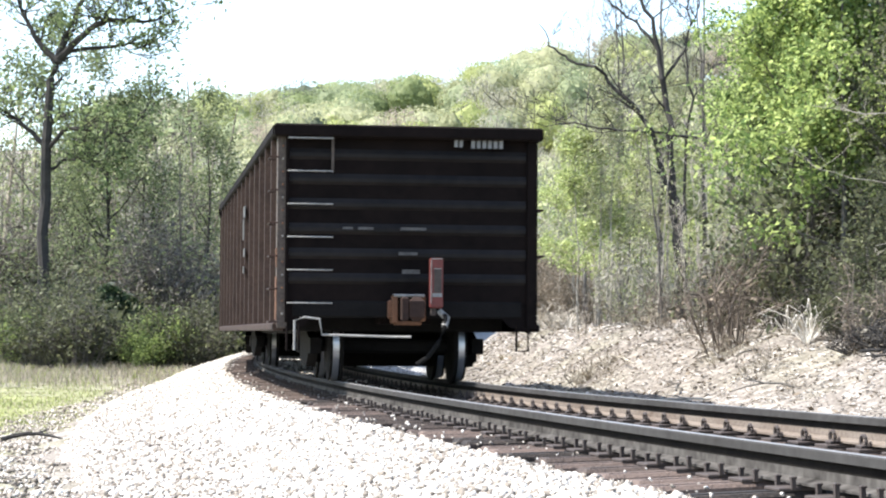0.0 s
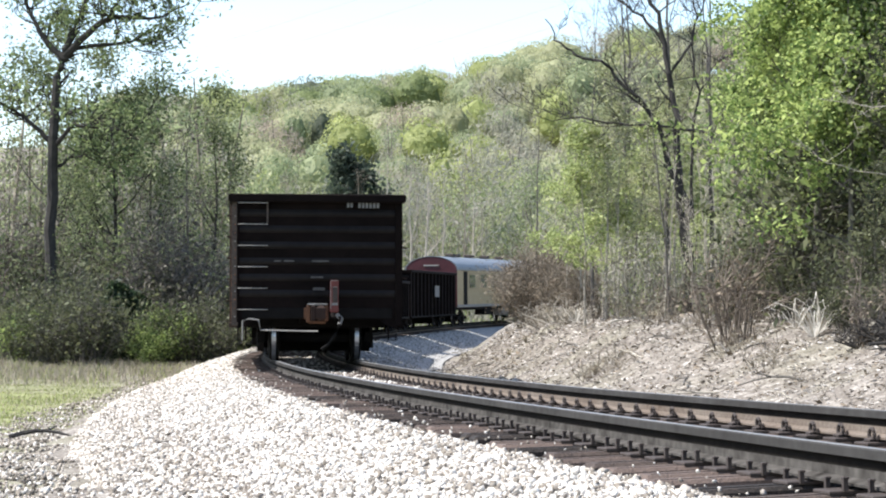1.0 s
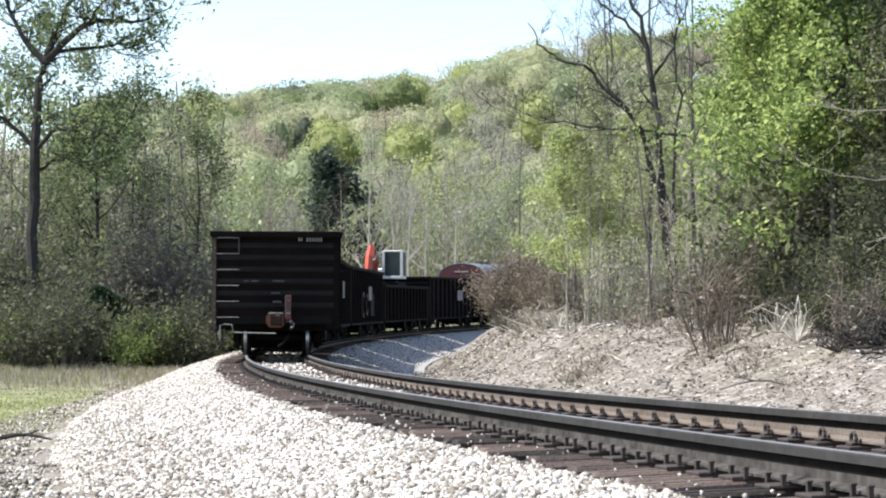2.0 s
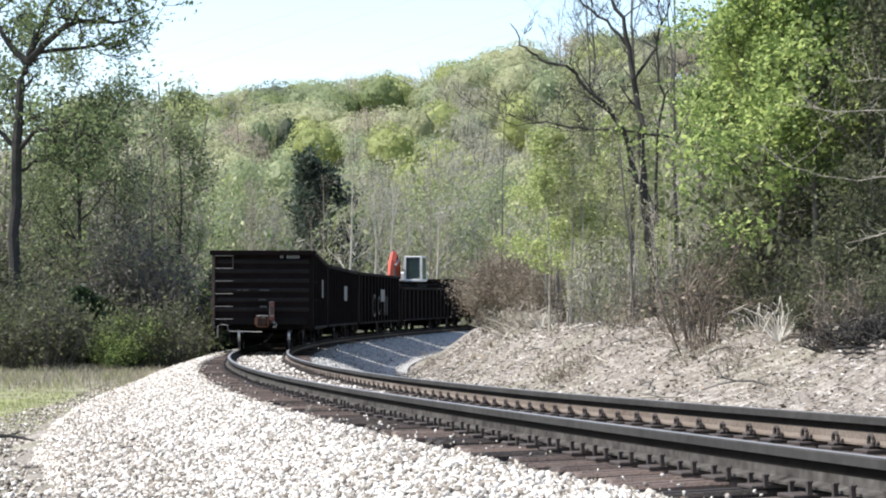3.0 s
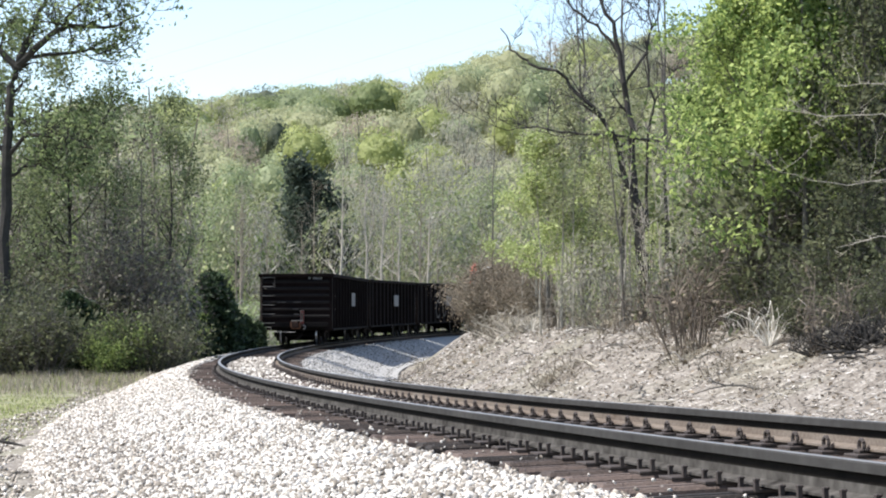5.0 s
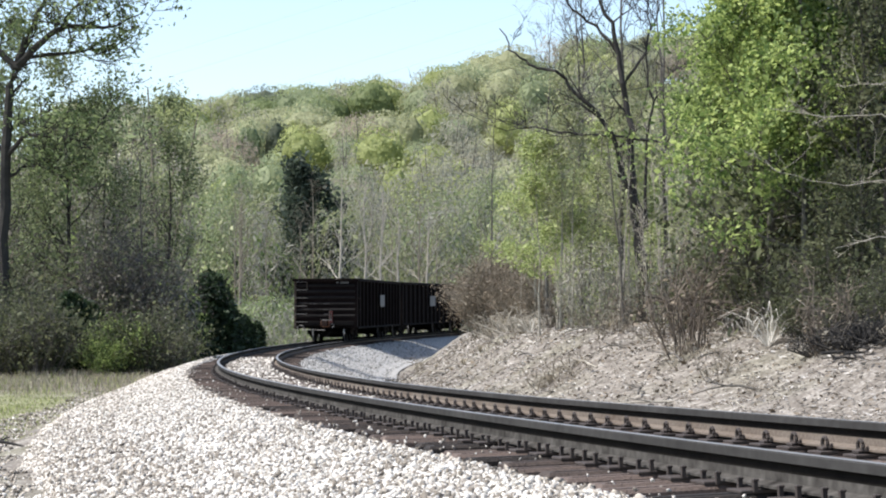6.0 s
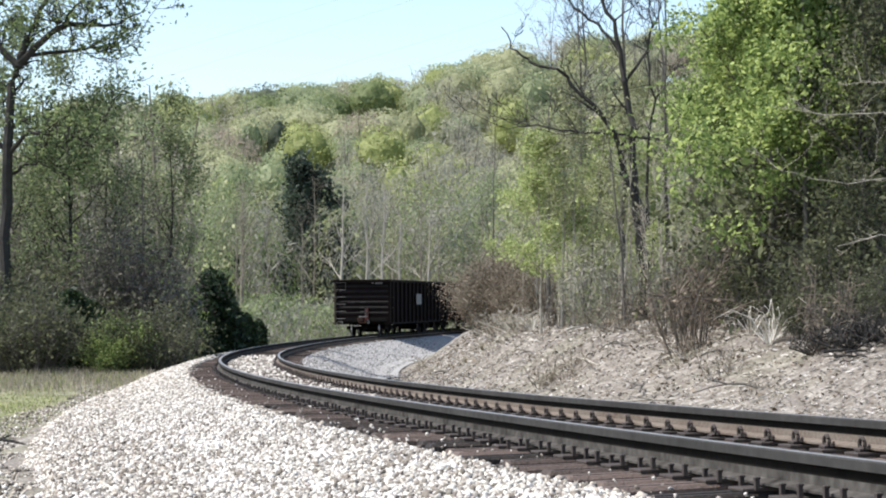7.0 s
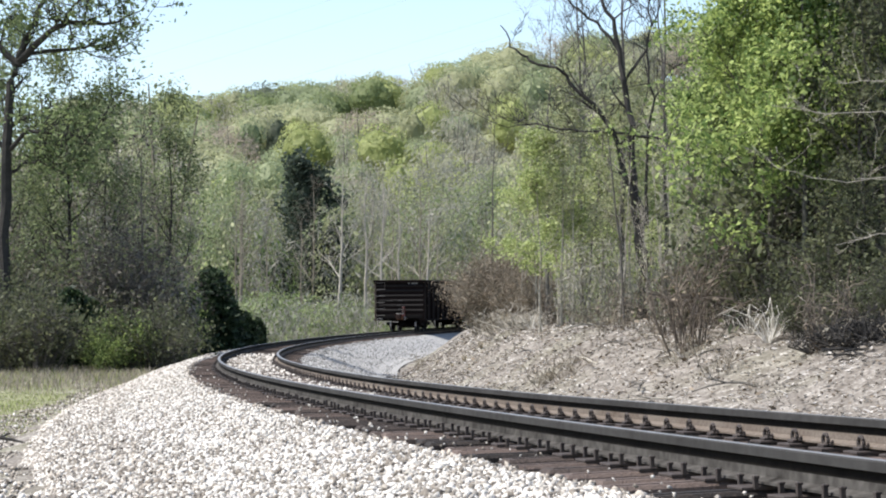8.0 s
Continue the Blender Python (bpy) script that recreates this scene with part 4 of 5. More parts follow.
def cedar_mesh(seed, height, width, count=7000):
    rng = np.random.default_rng(seed)
    f = rng.random(count) ** 0.8
    a = rng.uniform(0, 2 * np.pi, count)
    lobes = 1 + 0.28 * np.sin(a * 3 + f * 9) + 0.22 * np.sin(a * 5 + f * 31) + 0.12 * np.sin(a * 9 - f * 50)
    prof = np.minimum(1.0, 0.45 + 1.6 * f) * (1 - f) ** 0.5
    r = width / 2 * prof * lobes * rng.uniform(0.55, 1.05, count) * 1.25
    c = np.stack([np.cos(a) * r, np.sin(a) * r, 0.1 + f * height], -1) + rng.normal(0, 0.13, (count, 3)) * (1, 1, 0.7)
    nrm = rng.normal(size=(count, 3))
    wood = Pile().tube([(0, 0, -0.15), (0, 0, height * 0.5), (0.02, 0, height * 0.95)], [0.11, 0.07, 0.01], 6)
    return wood.mesh("trunk", BARK), None, quads("crown", c, nrm, 0.10 * rng.lognormal(0, 0.3, count), LEAFDARK, long=1.5)


_ball = bmesh.new()
bmesh.ops.create_icosphere(_ball, subdivisions=3, radius=1.0)
BALL_V = np.array([tuple(v.co) for v in _ball.verts])
BALL_F = [tuple(v.index for v in f.verts) for f in _ball.faces]
_ball.free()


def lump(pile, at, radii, lobes, rng):
    """The shaded heart of a distant crown."""
    k = 0.8 + 0.2 * np.maximum(0, (BALL_V @ lobes.T).max(1)) ** 5 + rng.normal(0, 0.035, len(BALL_V))
    pile.add(BALL_V * k[:, None] * np.array(radii) + np.array(at), BALL_F)


def far_woods(name, count, area, crown, seed, label, leaves=150, half=0.32, kinds=None, low=0.15, trunks=True, flat=0.42, mats=None, jitter=0.6, core=False, long=1.1, known=(), puffs=9, bark=None):
    """Joined distant trees: each a ragged crown of leafy sprays over a thin trunk. known: (x over y, y, width, kind) of single trees."""
    rng = np.random.default_rng(seed)
    cs, ns, ss, mi, ls = [], [], [], [], []
    mats = mats or [LEAFGOLD, LEAFOLIVE, LEAFDULL, LEAFGREY, LEAFPINK, LEAF, LEAFDARK]
    w = np.array(kinds if kinds is not None else [0.2, 0.26, 0.16, 0.2, 0.06, 0.1, 0.02])
    wood, hearts = Pile(), [Pile() for _ in mats]
    xs, ys = area(rng, count)
    picks = [(x, y, None, None) for x, y in zip(xs, ys)] + [(b * y, y, wd, k) for b, y, wd, k in known]
    zs = ground_height(np.array([p[0] for p in picks]), np.array([p[1] for p in picks]))
    for (x, y, wd, kd), z in zip(picks, zs):
        kind = rng.choice(len(w), p=w / w.sum()) if kd is None else kd
        hgt = crown[1] * (rng.uniform(0.75, 1.15) if kd is None else 1.0)
        wid = crown[0] * rng.uniform(0.7, 1.25) if wd is None else wd
        bare = kind in (3, 4)
        n = int(leaves * (wid / crown[0]) ** 1.2)
        top = np.array((wid / 2, wid / 2, hgt * flat))
        mid = np.array((x, y, z + hgt * (1.0 - flat)))
        pd = rng.normal(size=(puffs * 2, 3)) + np.array((0, 0, 0.3)); pd /= np.linalg.norm(pd, axis=1, keepdims=True)
        d = rng.normal(size=(n, 3)); d /= np.linalg.norm(d, axis=1, keepdims=True)
        k = 0.8 + 0.2 * np.maximum(0, (d @ pd.T).max(1)) ** 5
        p = d * (k * rng.uniform(0.5 if bare else 0.82, 1.05, n) ** 0.7)[:, None] * top + mid
        keep = p[:, 2] > z + hgt * low
        cs.append(p[keep]); ns.append((d + rng.normal(0, jitter, (n, 3)))[keep])
        ss.append((half * rng.lognormal(0, 0.35, n) * (0.62 if bare else 1))[keep])
        ls.append(np.full(keep.sum(), long * (2.4 if bare else 1.0)))
        mi.append(np.full(keep.sum(), kind))
        if core and not bare:
            lump(hearts[kind], mid, top * 0.76, pd, rng)
        if trunks or bare and core:
            for q in range(2 if bare and core else 1):
                ex, ey = rng.normal(0, wid * 0.16, 2) if bare else (rng.normal(0, 0.5), 0)
                wood.tube([(x, y, z - 0.3), (x + ex * 0.4, y + ey * 0.4, z + hgt * 0.5), (x + ex, y + ey, z + hgt * 0.97)], [0.13, 0.09, 0.03], 4, cap=False)
    size = np.concatenate(ss)
    nrm = np.concatenate(ns)
    up = np.random.default_rng(seed + 1).normal(size=(len(size), 3)) * 0.5 + np.array((0, 0, 1.0))
    me = quads(name, np.concatenate(cs), nrm, size, mats, long=np.concatenate(ls)[:, None], up=up, mi=np.concatenate(mi))
    ob = tagged(new(name, me), label, "woodland", kind="stuff")
    for h, m in zip(hearts, mats):
        if h.n:
            part("crown_mass", h, m, ob)
    if wood.n:
        part("trunks", wood, bark or TWIG, ob)
    return ob


def hill_area(y0, y1, b0, b1):
    def f(rng, n):
        y = y0 + (y1 - y0) * rng.random(n)
        return rng.uniform(b0, b1, n) * y, y
    return f


def limbed_mesh(seed, limbs, subs=6, twigs=4, length=0.9, bark=BARKDARK, leaf_count=0, spread=0.25, size=0.05, foliage=LEAF, fine=0.004):
    """A tree from named main limbs, each a line of points with its two radii, dressed with side branches and twigs."""
    rng = random.Random(seed)
    trunk, wood, tips = Pile(), Pile(), []

    def spur(start, d, ln, r, level):
        p, rr, dd = [start], [r], d.normalized()
        for i in range(1, 5):
            dd = (dd + Vector((rng.gauss(0, 0.17), rng.gauss(0, 0.17), rng.gauss(0.05, 0.12)))).normalized()
            p.append(p[-1] + dd * ln / 4)
            rr.append(max(r * (1 - 0.22 * i), fine))
        wood.tube(p, rr, 4 if level < 3 else 3, cap=False)
        tips.extend([p[-1], p[-2]])
        if level < 3:
            for _ in range(twigs):
                k = rng.randrange(1, 5)
                side = Vector((rng.gauss(0, 1), rng.gauss(0, 1), rng.gauss(0.3, 0.6))).normalized()
                spur(p[k], dd * 0.8 + side * 0.8, ln * rng.uniform(0.35, 0.6), max(rr[k] * 0.65, fine), level + 1)

    for pts, r0, r1 in limbs:
        pts = [Vector(q) for q in pts]
        m = len(pts) * 3
        line, rad = [], []
        for i in range(m + 1):
            f = i / m * (len(pts) - 1)
            j = min(int(f), len(pts) - 2)
            line.append(pts[j].lerp(pts[j + 1], f - j) + Vector((rng.gauss(0, 1), rng.gauss(0, 1), rng.gauss(0, 0.5))) * (0.035 if i else 0))
            rad.append(r0 + (r1 - r0) * i / m)
        trunk.tube(line, rad, 8)
        for i in range(subs):
            k = rng.randrange(m // 3, m + 1)
            d = (line[min(k + 1, m)] - line[k - 1]).normalized()
            side = Vector((rng.gauss(0, 1), rng.gauss(0, 1), rng.gauss(0.35, 0.6))).normalized()
            spur(line[k], d * 0.6 + side, length * rng.uniform(0.5, 1.3), max(rad[k] * 0.5, fine * 1.5), 1)
        tips.append(line[-1])
    return trunk.mesh("trunk", bark), wood.mesh("branch_work", bark), (leaves_at(rng, tips, leaf_count, spread, size, foliage) if leaf_count else None)

# ---- the far hill and the woods beyond the curve
HILL_TREES = [
    (-0.1365, 506, 9, 3), (-0.12, 434, 8, 2), (-0.1077, 446, 9, 5), (-0.1118, 420, 10, 0), (-0.0941, 512, 9, 2), (-0.0859, 440, 8, 5), (-0.0744, 398, 8, 2), (-0.0634, 394, 7, 2),
    (-0.0509, 446, 11, 5), (-0.0613, 440, 9, 5), (-0.038, 520, 5, 3), (-0.0257, 396, 9, 0), (-0.0224, 520, 9, 3), (-0.0038, 508, 8, 3), (-0.0115, 384, 8, 1), (0.0057, 384, 7, 3),
    (0.018, 484, 11, 1), (0.0276, 478, 11, 2), (-0.1023, 310, 11, 4), (-0.0804, 334, 5, 6), (-0.0667, 314, 10, 0), (-0.0394, 332, 11, 4), (-0.0306, 304, 10, 0), (-0.0066, 334, 9, 0),
    (-0.0153, 326, 6, 1), (0.0057, 310, 10, 3), (0.0126, 276, 8, 3), (-0.0941, 332, 6, 2), (-0.047, 298, 4, 3), (0.0208, 400, 12, 1), (0.0331, 320, 8, 0), (0.0454, 346, 9, 2),
    (-0.1064, 282, 11, 1), (-0.0831, 270, 7, 2), (-0.114, 300, 9, 1), (-0.109, 330, 9, 4), (-0.117, 345, 10, 2), (-0.104, 265, 8, 2), (-0.120, 275, 8, 3), (-0.023, 248, 5, 0), (-0.0394, 248, 6, 3), (-0.0052, 264, 8, 3)]
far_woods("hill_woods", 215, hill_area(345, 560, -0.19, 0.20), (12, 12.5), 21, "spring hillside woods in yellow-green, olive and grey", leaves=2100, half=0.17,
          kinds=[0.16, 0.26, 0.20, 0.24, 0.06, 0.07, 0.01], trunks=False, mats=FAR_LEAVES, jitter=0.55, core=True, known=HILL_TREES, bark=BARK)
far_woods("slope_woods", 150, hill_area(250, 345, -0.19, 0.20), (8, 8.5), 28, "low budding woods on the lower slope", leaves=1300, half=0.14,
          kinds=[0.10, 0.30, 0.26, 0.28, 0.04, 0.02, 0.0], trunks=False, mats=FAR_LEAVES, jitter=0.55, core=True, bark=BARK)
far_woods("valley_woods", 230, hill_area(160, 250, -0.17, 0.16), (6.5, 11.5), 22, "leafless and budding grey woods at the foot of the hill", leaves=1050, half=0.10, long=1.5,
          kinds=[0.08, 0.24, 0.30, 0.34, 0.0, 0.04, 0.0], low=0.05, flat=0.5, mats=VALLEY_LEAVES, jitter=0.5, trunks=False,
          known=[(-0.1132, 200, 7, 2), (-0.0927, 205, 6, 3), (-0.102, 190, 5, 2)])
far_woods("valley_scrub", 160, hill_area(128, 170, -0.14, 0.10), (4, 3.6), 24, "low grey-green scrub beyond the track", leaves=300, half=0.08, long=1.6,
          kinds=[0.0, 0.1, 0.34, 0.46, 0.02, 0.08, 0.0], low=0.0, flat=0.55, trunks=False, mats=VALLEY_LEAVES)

SYCAMORE = tree_mesh(33, 0, bark=BARKPALE, height=15, r0=0.2, lean=(0.5, 0), base=0.35, limbs=11, reach=0.28, rise=50, subs=4, twigs=3, sides=5)
GREYTREE = tree_mesh(34, 0, 0.4, 0.10, TWIG, LEAFGREY, height=13, r0=0.14, base=0.35, limbs=12, reach=0.26, rise=52, subs=4, twigs=3, sides=5)
rr = random.Random(3)
for b, y in ((-0.046, 160), (-0.028, 165), (-0.018, 158), (-0.034, 172), (-0.008, 168)):
    plant("tree", SYCAMORE, b * y, y - 16, "pale-barked leafless tree below the hill", "tree", "pale trees below the hill", turn=rr.uniform(0, 360), scale=rr.uniform(0.7, 0.95))
for i in range(26):
    y = rr.uniform(140, 175)
    plant("tree", GREYTREE, rr.uniform(-0.13, 0.075) * y, y, "grey leafless tree at the foot of the hill", "tree", "grey trees below the hill", turn=rr.uniform(0, 360), scale=rr.uniform(0.6, 1.0))
CEDAR = cedar_mesh(42, 4.2, 2.3, 9000)
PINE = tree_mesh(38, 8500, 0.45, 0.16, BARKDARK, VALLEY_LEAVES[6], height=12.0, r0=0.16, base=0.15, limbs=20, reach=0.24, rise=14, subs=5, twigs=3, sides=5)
for b, y, sc, a in ((-0.063, 172, 1.15, 20), (-0.069, 178, 0.9, 150), (-0.056, 170, 0.8, 260), (-0.100, 178, 0.5, 80)):
    plant("pine", PINE, b * y, y, "ragged dark pine among the grey trees", "evergreen", "evergreens below the hill", turn=a, scale=sc)

# ---- woods on the outside of the curve
far_woods("left_woods", 46, hill_area(84, 120, -0.25, -0.135), (5.5, 11), 23, "dense dull green trackside woods", leaves=1500, half=0.085, kinds=[0.02, 0.27, 0.28, 0.38, 0.03, 0.02, 0.0], low=0.0, flat=0.52)
far_woods("left_thicket", 80, hill_area(70, 84, -0.26, -0.125), (2.6, 3.6), 25, "tangled twiggy thicket under the trees", leaves=800, half=0.06, kinds=[0.0, 0.15, 0.4, 0.25, 0.12, 0.05, 0.0], low=0.0, flat=0.55, trunks=False, mats=[LEAFGOLD, LEAFOLIVE, LEAFSHADE, LEAFGREY, LEAFPINK, LEAFFRESH])
BIG = limbed_mesh(31, [
    ([(-0.1, 0, -0.2), (-0.1, 0, 4), (-0.05, 0, 7.6), (0.1, 0, 9.6), (0.34, 0, 10.6), (0.77, 0.1, 11.7), (1.24, 0.2, 12.9), (1.6, 0.3, 15.5)], 0.22, 0.05),
    ([(0.34, 0, 10.5), (1.15, -0.3, 11.25), (2.0, -0.5, 11.75), (2.9, -0.6, 11.72), (3.64, -0.6, 11.7), (4.5, -0.4, 12.15)], 0.14, 0.02),
    ([(0.5, 0, 10.7), (1.4, 0.2, 10.9), (2.3, 0.3, 10.95), (2.78, 0.3, 11.1), (3.06, 0.3, 10.88), (4.3, 0.4, 11.6)], 0.08, 0.015),
    ([(1.9, -0.5, 11.7), (2.3, -0.6, 12.3), (3.0, -0.5, 13.0), (3.8, -0.4, 13.6)], 0.06, 0.015),
    ([(0.3, 0, 10.4), (-0.38, 0.1, 11.1), (-0.96, 0.2, 12.1), (-1.4, 0.2, 14)], 0.13, 0.03),
    ([(-0.05, 0, 7.3), (0.77, -0.5, 8.1), (1.53, -0.8, 7.95), (2.5, -0.8, 7.9), (3.25, -1.0, 7.4)], 0.09, 0.015),
    ([(-0.05, 0, 6.6), (0.5, 0.4, 7.05), (1.05, 0.4, 7.1), (1.7, 0.5, 6.7)], 0.06, 0.012),
    ([(0, 0, 7.5), (-1.2, 0.3, 8.5), (-3, 0.4, 9.6)], 0.10, 0.02)], subs=12, twigs=4, length=1.45, leaf_count=9000, spread=0.30, size=0.062, foliage=LEAFDULL, fine=0.011)
plant("tree", BIG, -14.8, 70, "tall dark-trunked tree with sparse young green leaves")
SECOND = tree_mesh(36, 6500, 0.30, 0.056, BARKDARK, LEAFSAGE, height=11.0, r0=0.14, lean=(0.3, 0), base=0.25, limbs=16, reach=0.3, rise=34, subs=6, twigs=4)
for x, y, sc, a in ((-14.0, 76, 0.95, 40), (-12.4, 77, 0.85, 130), (-16.8, 80, 1.1, 220), (-11.0, 82, 0.88, 300)):
    plant("tree", SECOND, x, y, "dull green tree at the edge of the woods", "tree", "trees by the field", turn=a, scale=sc)
BROWNTREE = tree_mesh(37, 900, 0.3, 0.05, BARK, LEAFDUSK, height=9.5, r0=0.11, base=0.2, limbs=16, reach=0.28, rise=46, subs=6, twigs=4, sides=5)
rr = random.Random(16)
for i in range(13):
    y = rr.uniform(72, 86)
    plant("tree", BROWNTREE, (-0.245 + 0.0092 * i) * y, y, "leafless brown-grey tree in the trackside woods", "tree", "bare trees by the field", turn=rr.uniform(0, 360), scale=rr.uniform(0.55, 0.95))
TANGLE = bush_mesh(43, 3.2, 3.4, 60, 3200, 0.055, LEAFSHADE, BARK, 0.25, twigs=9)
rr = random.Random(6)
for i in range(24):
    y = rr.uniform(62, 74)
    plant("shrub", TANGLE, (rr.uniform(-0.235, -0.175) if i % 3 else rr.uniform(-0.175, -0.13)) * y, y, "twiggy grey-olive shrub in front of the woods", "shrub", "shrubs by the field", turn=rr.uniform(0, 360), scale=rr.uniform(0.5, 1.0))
SCRUB = bush_mesh(44, 4.4, 5.6, 70, 4200, 0.055, LEAFDUSK, BARK, 0.28, twigs=12)
SCRUB_GREEN = bush_mesh(45, 4.2, 5.2, 60, 4200, 0.055, LEAFSAGE, BARKDARK, 0.28, twigs=10)
for i in range(16):
    y = rr.uniform(70, 80)
    plant("shrub", SCRUB if i % 2 else SCRUB_GREEN, (-0.237 + 0.0065 * i) * y, y, "tall budding grey-brown scrub under the trees", "shrub", "tall scrub by the field", turn=rr.uniform(0, 360), scale=rr.uniform(0.6, 1.05))
GREENBUSH = bush_mesh(41, 2.8, 2.8, 34, 4200, 0.06, LEAFFRESH, spread=0.26)
for x, y, sc in ((-9.6, 63, 0.72), (-10.3, 64, 0.62), (-9.9, 62, 0.5), (-14.3, 63, 0.66), (-13.2, 64, 0.45)):
    plant("bush", GREENBUSH, x, y, "bright green leafy bush at the edge of the woods", "bush", "bushes by the field", turn=x * 40, scale=sc)
for x, y, sc in ((-8.95, 80, 0.8), (-8.5, 82, 0.52), (-8.0, 84, 0.36), (-7.7, 86, 0.3), (-9.6, 77, 0.66), (-10.2, 79, 0.6), (-11.9, 66, 0.62), (-12.3, 67, 0.5), (-11.6, 68, 0.55), (-9.2, 70, 0.45)):
    plant("cedar", CEDAR, x, y, "dark evergreen cedar beside the track", "cedar", "cedars by the track", turn=x * 50, scale=sc)


def tall_grass(name, count, seed, bearing, reach, height, mats, label, thin=1.0):
    """Standing grass: narrow leaning blades, each of two pieces."""
    g = np.random.default_rng(seed)
    y = reach[0] + (reach[1] - reach[0]) * g.random(count) ** thin
    x = g.uniform(*bearing, count) * y
    s, o = to_line(x, y)
    keep = o > pad_edge(s) + 0.35
    x, y = x[keep], y[keep]
    n = len(x)
    patch = np.array([0.72 + 0.55 * noise.noise((a * 0.6, b * 0.25, 5)) for a, b in zip(x, y)])
    z = ground_height(x, y) - 0.04
    h = height * g.uniform(0.5, 1.1, n) * patch
    lean = g.normal(0, 0.28, (n, 2)) * h[:, None]
    turn = g.uniform(0, np.pi, n)
    wd = np.stack([np.cos(turn), np.sin(turn)], -1) * g.uniform(0.006, 0.012, n)[:, None]
    v = np.empty((n, 6, 3))
    for i, (f, k) in enumerate(((0, 0), (0.55, 0.3), (1.0, 1.0))):
        for j, sg in enumerate((-1, 1)):
            v[:, i * 2 + j, 0:2] = np.stack([x, y], -1) + lean * k + wd * sg * (1 - 0.4 * i)
            v[:, i * 2 + j, 2] = z + h * f * (1 - 0.12 * k)
    f = (np.array([(0, 1, 3, 2), (2, 3, 5, 4)])[None] + 6 * np.arange(n)[:, None, None]).reshape(-1, 4)
    me = bpy.data.meshes.new(name)
    me.from_pydata(v.reshape(-1, 3).tolist(), [], f.tolist())
    for m in mats:
        me.materials.append(m)
    me.polygons.foreach_set("material_index", np.repeat(g.choice(len(mats), n), 2).astype(np.int32))
    return tagged(new(name, me), label, "grass", kind="stuff")


tall_grass("dry_grass_fringe", 16000, 83, (-0.28, -0.10), (50, 66), 0.44, (STRAW, STRAWGREY, STRAWGREY, GRASS), "tall dry grey-brown grass along the foot of the woods", 0.6)
tall_grass("field_grass", 21000, 84, (-0.30, -0.13), (26, 54), 0.11, (GRASS, GRASS, STRAW), "short green field grass beside the ballast")

# ---- woods on the bank inside the curve
far_woods("bank_woods", 60, hill_area(52, 120, 0.05, 0.27), (3.6, 6.5), 26, "shaded dull green woods behind the bank", leaves=1100, half=0.06, kinds=[0.08, 0.34, 0.30, 0.28, 0.0, 0.0, 0.0], low=0.0, flat=0.52)
far_woods("bank_thicket", 80, hill_area(42, 62, 0.07, 0.26), (2.0, 1.9), 27, "dense twiggy undergrowth on top of the bank", leaves=1700, half=0.025, kinds=[0.05, 0.22, 0.38, 0.35], low=0.0, flat=0.55, trunks=False, mats=[LEAFGOLD, LEAFOLIVE, LEAFDULL, LEAFGREY])
GREEN_A = tree_mesh(51, 27000, 0.105, 0.032, BARK, LEAF, height=6.5, r0=0.07, base=0.16, limbs=17, reach=0.29, rise=22, subs=7, twigs=4)
GREEN_B = tree_mesh(52, 21000, 0.105, 0.032, BARK, LEAF, height=5.5, r0=0.055, base=0.2, limbs=15, reach=0.30, rise=26, subs=7, twigs=4)
for me, x, y, sc, a in ((GREEN_A, 4.75, 30, 1, 0), (GREEN_B, 5.05, 29, 1.05, 90), (GREEN_A, 6.6, 34, 1.1, 200), (GREEN_A, 8.6, 38, 1.2, 10), (GREEN_B, 5.7, 31, 1.15, 290)):
    plant("tree", me, x, y, "young tree with fresh bright green leaves on the bank", "tree", "green trees on the bank", turn=a, scale=sc)
SHADETREE = tree_mesh(53, 9000, 0.15, 0.04, BARKDARK, LEAFFRESH, height=6.8, r0=0.07, base=0.08, limbs=22, reach=0.28, rise=30, subs=6, twigs=4)
for x, y, sc, a in ((6.1, 29.5, 1.0, 30), (6.6, 30.5, 1.05, 140), (5.9, 33, 1.1, 250), (7.2, 33, 1.1, 80), (5.3, 34, 1.0, 310)):
    plant("tree", SHADETREE, x, y, "dense twiggy tree with small mid green leaves", "tree", "dark trees on the bank", turn=a, scale=sc)
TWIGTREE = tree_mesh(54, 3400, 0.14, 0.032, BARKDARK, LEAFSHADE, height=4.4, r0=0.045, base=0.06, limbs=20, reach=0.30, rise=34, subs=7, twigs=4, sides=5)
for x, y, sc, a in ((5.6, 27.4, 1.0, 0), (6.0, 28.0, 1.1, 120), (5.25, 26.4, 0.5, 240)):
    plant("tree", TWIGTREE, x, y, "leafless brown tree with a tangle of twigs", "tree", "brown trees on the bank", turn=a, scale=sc)
